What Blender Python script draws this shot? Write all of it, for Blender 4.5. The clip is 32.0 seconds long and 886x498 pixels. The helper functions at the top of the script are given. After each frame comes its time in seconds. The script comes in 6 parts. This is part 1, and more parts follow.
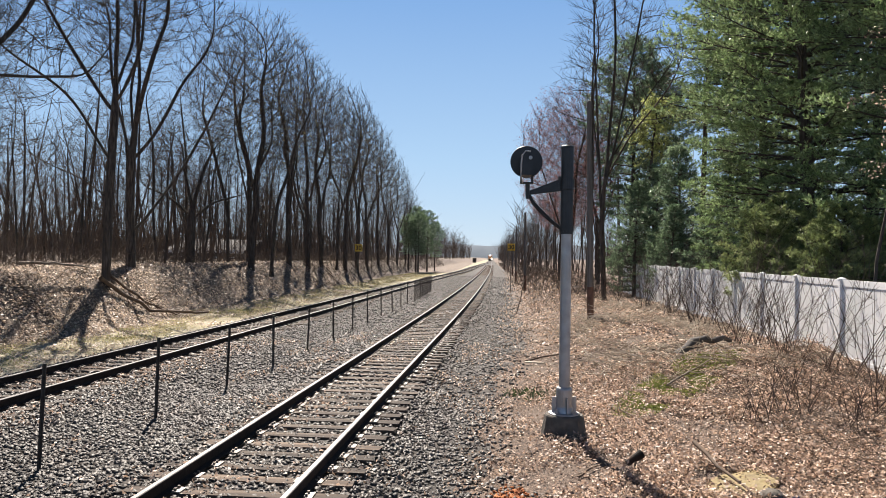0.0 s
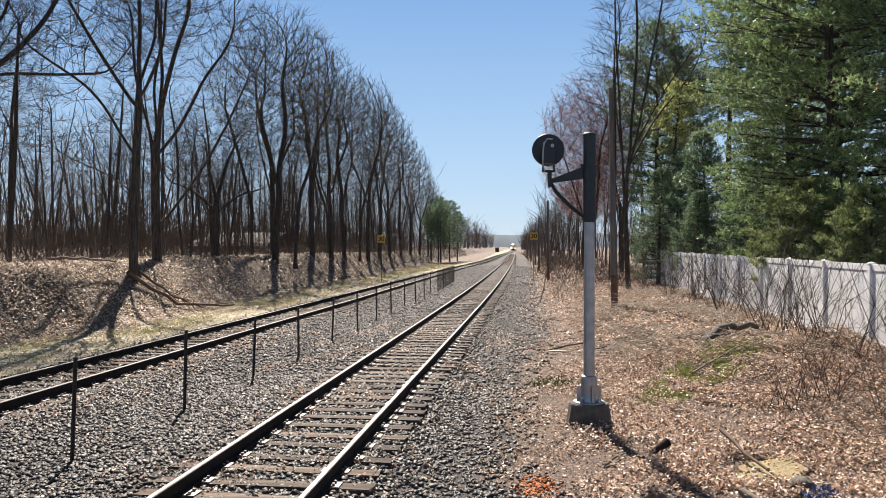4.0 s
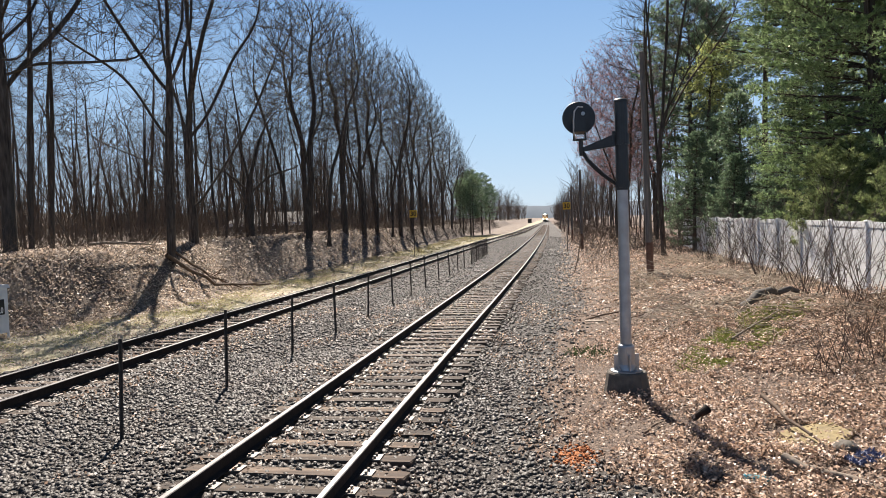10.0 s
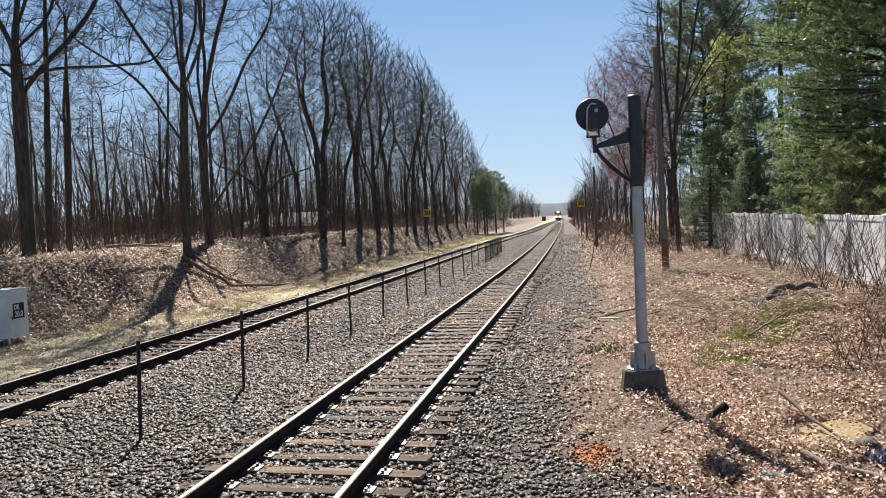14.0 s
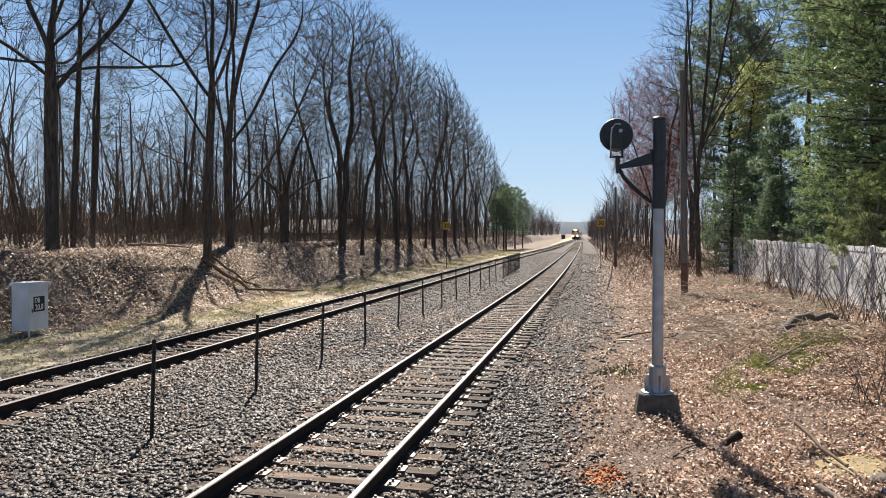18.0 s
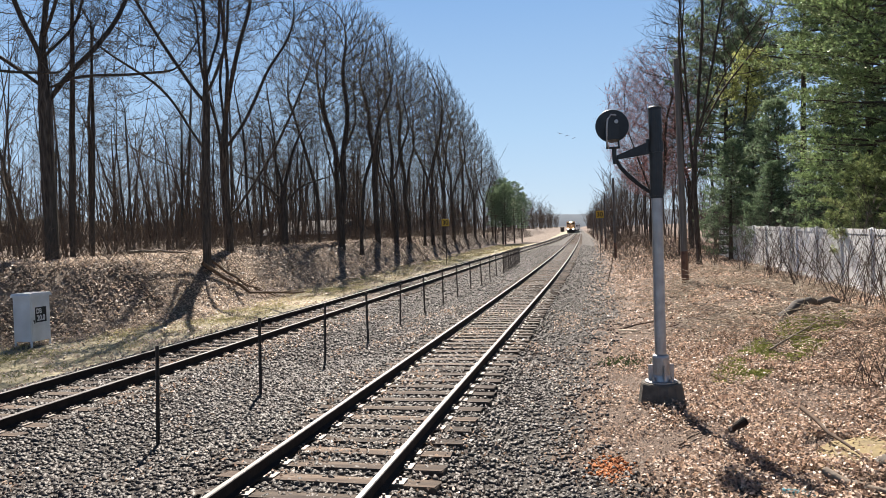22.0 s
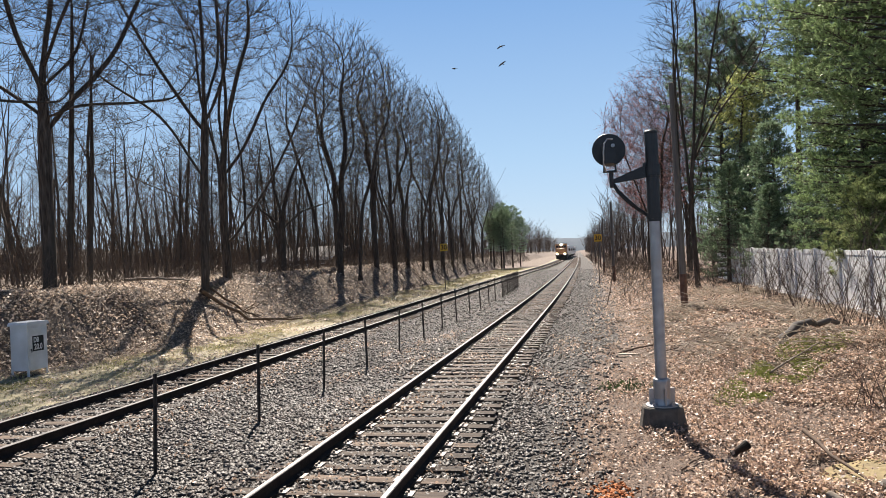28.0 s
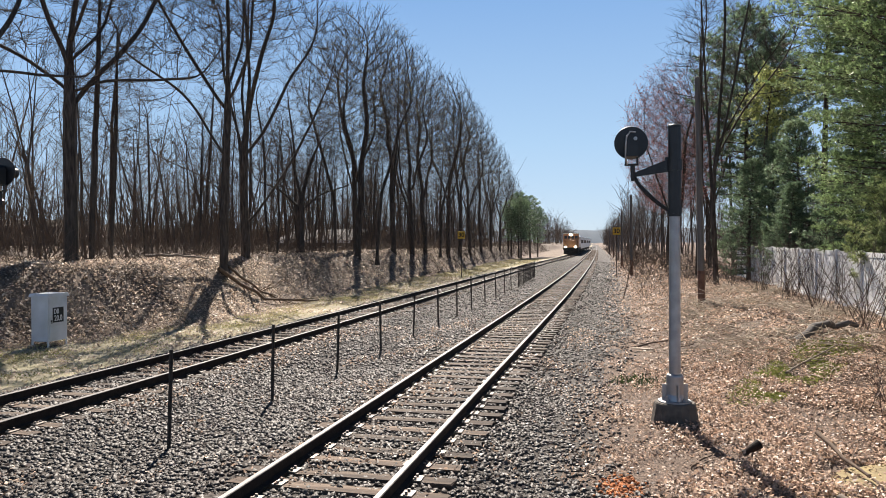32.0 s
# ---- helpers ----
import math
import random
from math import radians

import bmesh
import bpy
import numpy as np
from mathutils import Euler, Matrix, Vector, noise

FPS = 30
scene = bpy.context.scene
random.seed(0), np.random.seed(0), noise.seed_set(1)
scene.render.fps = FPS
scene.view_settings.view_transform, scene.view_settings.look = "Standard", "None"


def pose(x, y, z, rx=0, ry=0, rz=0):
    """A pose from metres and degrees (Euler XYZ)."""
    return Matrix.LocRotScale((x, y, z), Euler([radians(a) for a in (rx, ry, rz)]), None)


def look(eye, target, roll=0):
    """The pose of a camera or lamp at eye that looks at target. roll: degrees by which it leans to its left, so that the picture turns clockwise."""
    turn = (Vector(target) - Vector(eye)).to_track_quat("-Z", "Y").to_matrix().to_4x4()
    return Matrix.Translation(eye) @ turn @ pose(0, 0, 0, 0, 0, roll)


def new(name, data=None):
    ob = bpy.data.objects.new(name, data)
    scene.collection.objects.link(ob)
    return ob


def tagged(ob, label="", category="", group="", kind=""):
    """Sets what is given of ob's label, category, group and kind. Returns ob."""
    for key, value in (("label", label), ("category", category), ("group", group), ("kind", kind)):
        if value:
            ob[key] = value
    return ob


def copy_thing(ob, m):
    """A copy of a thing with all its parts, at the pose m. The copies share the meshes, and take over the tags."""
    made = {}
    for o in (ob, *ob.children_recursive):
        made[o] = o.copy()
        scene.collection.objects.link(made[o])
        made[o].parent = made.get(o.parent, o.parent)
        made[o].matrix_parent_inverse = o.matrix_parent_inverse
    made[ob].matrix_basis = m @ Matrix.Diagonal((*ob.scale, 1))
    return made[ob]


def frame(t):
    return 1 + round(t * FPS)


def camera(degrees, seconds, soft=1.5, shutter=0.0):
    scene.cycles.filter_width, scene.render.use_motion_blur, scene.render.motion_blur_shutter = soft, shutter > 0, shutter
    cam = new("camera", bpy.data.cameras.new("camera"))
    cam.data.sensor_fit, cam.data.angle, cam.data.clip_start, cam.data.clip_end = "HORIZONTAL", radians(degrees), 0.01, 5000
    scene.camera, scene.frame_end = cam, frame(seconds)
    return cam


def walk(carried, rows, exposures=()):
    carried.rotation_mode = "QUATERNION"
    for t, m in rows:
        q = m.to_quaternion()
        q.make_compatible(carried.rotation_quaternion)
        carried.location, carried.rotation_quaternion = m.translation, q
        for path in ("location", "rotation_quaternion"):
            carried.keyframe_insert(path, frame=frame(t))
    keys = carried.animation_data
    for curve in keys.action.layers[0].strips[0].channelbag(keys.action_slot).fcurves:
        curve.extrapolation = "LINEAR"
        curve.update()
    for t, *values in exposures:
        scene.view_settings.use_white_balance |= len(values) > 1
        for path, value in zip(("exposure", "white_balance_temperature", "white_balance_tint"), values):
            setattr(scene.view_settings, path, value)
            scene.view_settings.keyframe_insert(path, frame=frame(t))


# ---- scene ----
cam = camera(62.0, 32.0, soft=0.5)
EYE = (3.074, 0.0, 2.516)
# seconds and the turn of the camera, which stands at one spot
PATH = [
    (0.0, 90.611, -0.888, 5.325),
    (0.5, 90.672, -0.832, 5.786),
    (1.0, 90.575, -0.781, 6.120),
    (1.5, 90.518, -0.785, 6.347),
    (2.0, 90.507, -0.749, 6.477),
    (2.5, 90.499, -0.696, 6.569),
    (3.0, 90.428, -0.629, 6.678),
    (3.5, 90.265, -0.471, 6.762),
    (5.5, 88.491, 1.536, 8.544),
    (6.0, 88.512, 1.579, 8.917),
    (6.5, 88.775, 1.352, 9.006),
    (7.0, 89.008, 1.045, 8.982),
    (7.5, 89.038, 0.981, 9.087),
    (8.0, 88.821, 1.086, 9.323),
    (8.5, 88.436, 1.310, 9.507),
    (9.0, 88.060, 1.554, 9.614),
    (9.5, 87.846, 1.752, 9.629),
    (10.0, 87.795, 1.799, 9.579),
    (10.5, 87.849, 1.838, 9.486),
    (11.0, 87.912, 1.871, 9.396),
    (11.5, 87.973, 1.878, 9.330),
    (12.0, 88.006, 1.953, 9.338),
    (12.5, 88.056, 2.173, 9.489),
    (13.0, 88.010, 2.463, 9.705),
    (13.5, 87.871, 2.716, 10.091),
    (14.0, 87.747, 2.455, 10.657),
    (14.5, 87.803, 1.616, 11.319),
    (16.5, 89.110, -0.847, 12.216),
    (17.0, 89.055, -0.496, 12.161),
    (17.5, 88.884, -0.276, 12.112),
    (18.0, 88.796, -0.140, 12.143),
    (18.5, 88.793, -0.048, 12.309),
    (19.0, 88.897, 0.078, 12.521),
    (19.5, 89.075, 0.258, 12.621),
    (20.0, 89.151, 0.591, 12.534),
    (20.5, 89.082, 1.016, 12.230),
    (21.0, 88.885, 1.374, 11.995),
    (21.5, 88.675, 1.623, 11.928),
    (22.0, 88.546, 1.812, 12.071),
    (22.5, 88.496, 1.857, 12.262),
    (23.0, 88.504, 1.852, 12.431),
    (23.5, 88.547, 1.885, 12.562),
    (24.0, 88.582, 1.942, 12.680),
    (24.5, 88.597, 2.029, 12.775),
    (25.0, 88.623, 2.143, 12.850),
    (25.5, 88.655, 2.254, 12.881),
    (27.5, 90.011, 2.442, 12.281),
    (28.0, 90.473, 2.307, 11.950),
    (28.5, 90.780, 2.117, 11.680),
    (29.0, 90.828, 1.960, 11.684),
    (29.5, 90.514, 1.929, 11.936),
    (30.0, 89.973, 1.926, 12.532),
    (30.5, 89.382, 1.719, 13.219),
    (31.0, 89.069, 1.317, 13.650),
    (31.5, 89.144, 0.756, 13.651),
    (32.0, 89.510, 0.204, 13.293),
]
walk(cam, [(t, pose(*EYE, rx, ry, rz)) for t, rx, ry, rz in PATH], exposures=[(0.0, 1.28, 6750, 13), (32.0, 1.28, 6750, 13)])

# ---- light ----
SUN_EL, SUN_AZ = 47.0, -17.0      # degrees above the horizon, degrees from +Y towards +X
world = bpy.data.worlds.new("world")
scene.world = world
world.use_nodes = True
wn = world.node_tree
sky = wn.nodes.new("ShaderNodeTexSky")
sky.sky_type = "NISHITA"
sky.sun_disc = False
sky.sun_elevation, sky.sun_rotation = radians(SUN_EL), radians(SUN_AZ)
sky.altitude, sky.air_density, sky.dust_density, sky.ozone_density = 900.0, 1.0, 0.0, 3.0
wn.nodes["Background"].inputs[1].default_value = 0.062
# a clear spring sky is pale blue, not yellow, towards the horizon
coord, parts_xyz, fade, tint = wn.nodes.new("ShaderNodeTexCoord"), wn.nodes.new("ShaderNodeSeparateXYZ"), wn.nodes.new("ShaderNodeValToRGB"), wn.nodes.new("ShaderNodeMix")
wn.links.new(coord.outputs["Generated"], parts_xyz.inputs[0])
wn.links.new(parts_xyz.outputs["Z"], fade.inputs[0])
fade.color_ramp.elements[0].position, fade.color_ramp.elements[0].color = 0.0, (3.6, 4.7, 5.9, 1)
fade.color_ramp.elements[1].position, fade.color_ramp.elements[1].color = 0.36, (1.25, 2.7, 5.2, 1)
for at, c in ((0.13, (2.7, 4.2, 5.9, 1)), (0.5, (0.22, 0.6, 1.5, 1)), (0.8, (0.09, 0.28, 0.8, 1))):
    e = fade.color_ramp.elements.new(at)
    e.color = c
tint.data_type = "RGBA"
tint.inputs[0].default_value = 0.88
wn.links.new(sky.outputs[0], tint.inputs[6])
wn.links.new(fade.outputs[0], tint.inputs[7])
wn.links.new(tint.outputs[2], wn.nodes["Background"].inputs[0])
sun_data = bpy.data.lights.new("sun", "SUN")
sun_data.energy, sun_data.angle, sun_data.color = 5.0, radians(0.53), (1.0, 0.94, 0.85)
sun = new("sun", sun_data)
_s = Vector((math.sin(radians(SUN_AZ)) * math.cos(radians(SUN_EL)), math.cos(radians(SUN_AZ)) * math.cos(radians(SUN_EL)), math.sin(radians(SUN_EL))))
sun.matrix_world = look(_s * 100, (0, 0, 0))

# ---- materials ----
def material(name, colors, scale=4.0, rough=0.8, metal=0.0, bump=0.3, bump_scale=None, detail=6.0, stain=None, stain_scale=0.6,
             noise_type="noise", spread=0.25, per_object=0.0, bump_dist=0.02, translucent=0.0, island=0.0, spec=0.5, stretch=None):
    """Two or more colours mixed by a fine noise, a broad stain and a relief, in object space."""
    m = bpy.data.materials.new(name)
    m.use_nodes = True
    n, l = m.node_tree.nodes, m.node_tree.links
    b = n["Principled BSDF"]
    b.inputs["Roughness"].default_value, b.inputs["Metallic"].default_value = rough, metal
    b.inputs["Specular IOR Level"].default_value = spec
    geo = n.new("ShaderNodeNewGeometry")
    pos = geo.outputs["Position"]
    if noise_type == "object":
        tc = n.new("ShaderNodeTexCoord")
        pos = tc.outputs["Object"]
    if stretch:
        mp = n.new("ShaderNodeMapping")
        mp.inputs["Scale"].default_value = stretch
        l.new(pos, mp.inputs["Vector"])
        pos = mp.outputs[0]
    if noise_type == "voronoi":
        tex = n.new("ShaderNodeTexVoronoi")
        tex.inputs["Scale"].default_value = scale
        fac = tex.outputs["Color"]
    else:
        tex = n.new("ShaderNodeTexNoise")
        tex.inputs["Scale"].default_value, tex.inputs["Detail"].default_value = scale, detail
        fac = tex.outputs["Fac"]
    l.new(pos, tex.inputs["Vector"])
    ramp = n.new("ShaderNodeValToRGB")
    els = ramp.color_ramp.elements
    k = len(colors)
    lo, hi = (0.5 - spread, 0.5 + spread) if noise_type != "voronoi" else (0.0, 1.0)
    els[0].position, els[1].position = lo, hi
    els[0].color, els[1].color = (*colors[0], 1), (*colors[-1], 1)
    for i in range(1, k - 1):
        e = els.new(lo + (hi - lo) * i / (k - 1))
        e.color = (*colors[i], 1)
    l.new(fac, ramp.inputs[0])
    out = ramp.outputs[0]
    if stain:
        t2 = n.new("ShaderNodeTexNoise")
        t2.inputs["Scale"].default_value, t2.inputs["Detail"].default_value = stain_scale, 5
        l.new(pos, t2.inputs["Vector"])
        r2 = n.new("ShaderNodeValToRGB")
        r2.color_ramp.elements[0].position, r2.color_ramp.elements[1].position = 0.42, 0.68
        r2.color_ramp.elements[0].color, r2.color_ramp.elements[1].color = (0, 0, 0, 1), (0.8, 0.8, 0.8, 1)
        l.new(t2.outputs["Fac"], r2.inputs[0])
        mx = n.new("ShaderNodeMix")
        mx.data_type = "RGBA"
        l.new(r2.outputs[0], mx.inputs[0])
        l.new(out, mx.inputs[6])
        mx.inputs[7].default_value = (*stain, 1)
        out = mx.outputs[2]
    if per_object or island:
        src = n.new("ShaderNodeObjectInfo").outputs["Random"] if per_object else geo.outputs["Random Per Island"]
        amount = per_object or island
        mr = n.new("ShaderNodeMapRange")
        mr.inputs["To Min"].default_value, mr.inputs["To Max"].default_value = 1 - amount, 1 + amount
        l.new(src, mr.inputs["Value"])
        hs = n.new("ShaderNodeHueSaturation")
        l.new(mr.outputs[0], hs.inputs["Value"])
        l.new(out, hs.inputs["Color"])
        out = hs.outputs[0]
    l.new(out, b.inputs["Base Color"])
    if bump:
        bt = n.new("ShaderNodeTexNoise")
        bt.inputs["Scale"].default_value, bt.inputs["Detail"].default_value = bump_scale or scale * 3, 4
        l.new(pos, bt.inputs["Vector"])
        bp = n.new("ShaderNodeBump")
        bp.inputs["Strength"].default_value, bp.inputs["Distance"].default_value = bump, bump_dist
        l.new(bt.outputs["Fac"], bp.inputs["Height"])
        l.new(bp.outputs[0], b.inputs["Normal"])
    if translucent:
        tr = n.new("ShaderNodeBsdfTranslucent")
        l.new(out, tr.inputs["Color"])
        ms = n.new("ShaderNodeMixShader")
        ms.inputs[0].default_value = translucent
        l.new(b.outputs[0], ms.inputs[1])
        l.new(tr.outputs[0], ms.inputs[2])
        l.new(ms.outputs[0], n["Material Output"].inputs["Surface"])
    return m


def plain(name, color, rough=0.5, metal=0.0, glow=0.0, spec=0.5):
    m = bpy.data.materials.new(name)
    m.use_nodes = True
    b = m.node_tree.nodes["Principled BSDF"]
    b.inputs["Base Color"].default_value = (*color, 1)
    b.inputs["Roughness"].default_value, b.inputs["Metallic"].default_value = rough, metal
    b.inputs["Specular IOR Level"].default_value = spec
    if glow:
        b.inputs["Emission Color"].default_value = (*color, 1)
        b.inputs["Emission Strength"].default_value = glow
    return m


BARK = material("bark", [(0.03, 0.024, 0.02), (0.082, 0.066, 0.055), (0.15, 0.125, 0.108)], 14, 0.95, bump=1.0, bump_scale=20, bump_dist=0.04, stain=(0.06, 0.056, 0.048), stain_scale=1.5, spec=0.15, stretch=(1, 1, 0.14))
TWIG = material("twig", [(0.028, 0.022, 0.018), (0.07, 0.055, 0.046)], 5, 0.9, bump=0, stain=(0.08, 0.06, 0.045), stain_scale=0.5, spec=0.2)
TWIG_RED = material("budding_twig", [(0.085, 0.042, 0.042), (0.17, 0.09, 0.085)], 5, 0.9, bump=0, spec=0.2)
TWIG_PALE = material("pale_twig", [(0.058, 0.044, 0.036), (0.145, 0.116, 0.094)], 3, 0.9, bump=0, stain=(0.13, 0.095, 0.071), stain_scale=0.4, spec=0.2)
BUD = material("bud", [(0.20, 0.17, 0.06), (0.32, 0.26, 0.10)], 3, 0.8, bump=0, translucent=0.3, island=0.3)
BUD_RED = material("red_bud", [(0.26, 0.11, 0.11), (0.42, 0.21, 0.19)], 3, 0.8, bump=0, translucent=0.35, island=0.3)
PINE = material("pine_needle", [(0.095, 0.15, 0.06), (0.22, 0.31, 0.135), (0.40, 0.48, 0.245)], 0.8, 0.32, bump=0, translucent=0.52, island=0.55)
YOUNG = material("young_pine_needle", [(0.14, 0.19, 0.07), (0.24, 0.29, 0.12), (0.35, 0.39, 0.19)], 0.9, 0.42, bump=0, translucent=0.45, island=0.45)
SPRUCE = material("spruce_needle", [(0.06, 0.10, 0.06), (0.155, 0.225, 0.13), (0.27, 0.345, 0.21)], 1.4, 0.38, bump=0, translucent=0.48, island=0.5)
WILLOW = material("young_leaf", [(0.26, 0.30, 0.10), (0.42, 0.45, 0.17)], 1.4, 0.6, bump=0, translucent=0.45, island=0.3)
BALLAST = material("ballast", [(0.009, 0.008, 0.007), (0.036, 0.031, 0.027), (0.085, 0.074, 0.066), (0.02, 0.017, 0.015)], 26, 0.9, bump=1.0, bump_scale=34, bump_dist=0.05, noise_type="voronoi", stain=(0.05, 0.041, 0.034), stain_scale=0.5)
STONE = material("ballast_stone", [(0.010, 0.0087, 0.0077), (0.040, 0.0335, 0.029), (0.114, 0.101, 0.091)], 14, 0.6, bump=0.4, bump_scale=60, island=0.95, stain=(0.033, 0.0225, 0.0175), stain_scale=0.7)
SOIL = material("litter_soil", [(0.02, 0.0138, 0.01), (0.13, 0.09, 0.067), (0.36, 0.265, 0.205)], 26, 0.95, bump=1.0, bump_scale=42, bump_dist=0.06, stain=(0.15, 0.112, 0.088), stain_scale=0.8)
LEAF = material("dead_leaf", [(0.14, 0.085, 0.06), (0.42, 0.298, 0.22), (0.66, 0.525, 0.42)], 9, 0.5, bump=0, translucent=0.32, island=0.85)
GRASS = material("grass", [(0.125, 0.14, 0.035), (0.225, 0.245, 0.07), (0.36, 0.35, 0.135)], 1.2, 0.6, bump=0, translucent=0.35, island=0.35)
LEAF_PALE = material("pale_dead_leaf", [(0.238, 0.164, 0.115), (0.49, 0.399, 0.319), (0.644, 0.574, 0.497)], 9, 0.5, bump=0, translucent=0.42, island=0.6)
SOIL_BANK = material("bank_soil", [(0.035, 0.0259, 0.0203), (0.133, 0.101, 0.0805), (0.308, 0.252, 0.203)], 20, 0.95, bump=1.0, bump_scale=30, bump_dist=0.06, stain=(0.252, 0.196, 0.147), stain_scale=0.7)
DRYGRASS = material("dry_grass", [(0.34, 0.29, 0.14), (0.50, 0.44, 0.25), (0.60, 0.54, 0.36)], 2, 0.8, bump=0, translucent=0.25, island=0.3)
TIE = material("sleeper_wood", [(0.022, 0.0145, 0.0105), (0.073, 0.05, 0.036), (0.138, 0.101, 0.073)], 7, 0.9, bump=0.8, bump_scale=30, per_object=0.5, noise_type="object", stretch=(0.15, 1, 1))
RAIL = material("rail_rust", [(0.014, 0.010, 0.009), (0.034, 0.024, 0.020)], 9, 0.8, metal=0.0, bump=0.3, bump_scale=40, spec=0.2)
RAILTOP = material("rail_head", [(0.10, 0.092, 0.088), (0.19, 0.178, 0.17)], 5, 0.5, metal=0.35, bump=0.05)
PLATE = material("tie_plate", [(0.12, 0.095, 0.08), (0.30, 0.265, 0.23)], 20, 0.55, metal=0.3, bump=0.2)
GALV = material("galvanised_steel", [(0.30, 0.30, 0.31), (0.46, 0.46, 0.47)], 6, 0.45, metal=0.7, bump=0.08, stain=(0.36, 0.34, 0.32), stain_scale=2.0)
BLACK = material("black_paint", [(0.008, 0.009, 0.010), (0.02, 0.021, 0.023)], 8, 0.45, bump=0.06)
CONCRETE = material("concrete", [(0.049, 0.0406, 0.0336), (0.098, 0.0826, 0.0686), (0.147, 0.126, 0.105)], 8, 0.9, bump=0.4, bump_scale=40, stain=(0.091, 0.084, 0.07), stain_scale=3)
POLEWOOD = material("pole_wood", [(0.091, 0.0805, 0.07), (0.154, 0.14, 0.126), (0.21, 0.193, 0.175)], 14, 0.9, bump=0.6, bump_scale=24, stain=(0.112, 0.0875, 0.07), stain_scale=1.0, stretch=(1, 1, 0.08))
STAKE = material("stake_steel", [(0.03, 0.027, 0.025), (0.09, 0.07, 0.055)], 12, 0.7, metal=0.3, bump=0.3)
VINYL = material("white_vinyl", [(0.86, 0.86, 0.88), (0.92, 0.92, 0.93)], 1.2, 0.45, bump=0.05, translucent=0.12, stain=(0.74, 0.75, 0.74), stain_scale=0.9)
CABINET = material("cabinet_paint", [(0.66, 0.67, 0.69), (0.77, 0.78, 0.80)], 3, 0.5, bump=0.08, stain=(0.58, 0.58, 0.57), stain_scale=2)
YELLOW = material("sign_yellow", [(0.62, 0.36, 0.02), (0.72, 0.44, 0.03)], 4, 0.5, bump=0.02)
SIGNBLACK = plain("sign_black", (0.012, 0.012, 0.012), 0.6)

# ---- plan ----
def clamp(v, a=0.0, b=1.0):
    return max(a, min(b, v))


def ease(u):
    u = clamp(u)
    return u * u * (3 - 2 * u)


LEFT_TRACK, LEFT_DROP = -6.496, -0.08


def bend(y):
    """How far the main track has bent to the side at y."""
    d = max(y - 25.0, 0.0)
    return -2.497e-4 * d * d / (1 + d / 120.0)


def siding_gap(y):
    """Share of the near spacing of the two tracks that is left at y; they join far off."""
    return 1 - 0.36 * ease((y - 45.0) / 120.0) - 0.64 * ease((y - 150.0) / 340.0)


def siding(y):
    """The middle of the side track."""
    return bend(y) + LEFT_TRACK * siding_gap(y)


def siding_drop(y):
    return LEFT_DROP * siding_gap(y)


def lumps(x, y, s, a):
    return a * noise.noise((x * s, y * s, 3.7))


def foot(y):
    k = (-13.6 + 0.27 * (y - 16.0)) if y < 24 else (-11.45 - 0.85 * ease((y - 24.0) / 16.0) - 0.008 * (y - 24.0))
    return max(k, -15.0) + bend(max(y, 0)) * 0.9


def ground_z(x, y):
    """Height of the ground; the rail heads of the main track lie at 0."""
    xs, xm = siding(y), bend(y)
    u = x - xm
    if u > 1.0:                                    # right of the main track
        z = -0.215 - 0.205 * ease((u - 0.95) / 1.3)
        near = ease((y - 10.0) / 12.0)
        z += (0.10 + 0.78 * near) * ease((u - 3.3) / (6.0 - 2.2 * near))
        if y < 18:
            z += 0.55 * ease((u - 6.5) / 5.0) * ease((y - 6.0) / 10.0)
        z += lumps(x, y, 0.9, 0.07) * ease((u - 2.6) / 1.5) + lumps(x, y, 3.1, 0.03) * ease((u - 2.2))
        z += 0.6 * ease((y - 60) / 100.0) * ease((u - 5.0) / 8.0)
        return z
    if x > xs - 1.45:
        if x < xs + 1.45:
            return -0.215 + siding_drop(y)
        if u > -1.45:
            return -0.215
        mid = clamp((u + 1.45) / (xs + 1.45 - xm + 1.45 + 1e-6) if xs + 1.45 < xm - 1.45 else 0)
        return -0.215 + siding_drop(y) * mid - 0.10 * math.sin(math.pi * mid) * clamp((xm - xs - 2.9) / 3.0)
    z = -0.215 + siding_drop(y) - 0.10 * ease((xs - 1.45 - x) / 0.8)
    f = foot(y)
    z += 2.2 * ease((f - x) / 3.1)
    z += lumps(x, y, 0.7, 0.12) * ease((f + 0.5 - x) / 1.5) + lumps(x, y, 2.9, 0.03) * ease((-9.0 - x) / 1.0)
    z += clamp((f - 6 - x) * 0.012, 0, 1.5)
    return z


def mesh_object(name, verts, faces, mats, parent=None, smooth=False, index=None):
    me = bpy.data.meshes.new(name)
    me.from_pydata(verts if isinstance(verts, list) else verts.tolist(), [], faces if isinstance(faces, list) else faces.tolist())
    for m in (mats if isinstance(mats, (list, tuple)) else [mats]):
        me.materials.append(m)
    if index is not None:
        me.polygons.foreach_set("material_index", np.asarray(index, dtype=np.int32))
    if smooth:
        me.polygons.foreach_set("use_smooth", np.ones(len(me.polygons), dtype=bool))
    me.update()
    ob = new(name, me)
    if parent:
        ob.parent = parent
    return ob


def part(name, bm, mat, parent=None, label="", smooth=False):
    """One mesh object from a bmesh, under a thing or a part."""
    me = bpy.data.meshes.new(name)
    if smooth:
        for fc in bm.faces:
            fc.smooth = True
    bm.to_mesh(me)
    bm.free()
    me.materials.append(mat)
    ob = new(name, me)
    if parent:
        ob.parent = parent
    if label:
        ob["label"] = label
    return ob


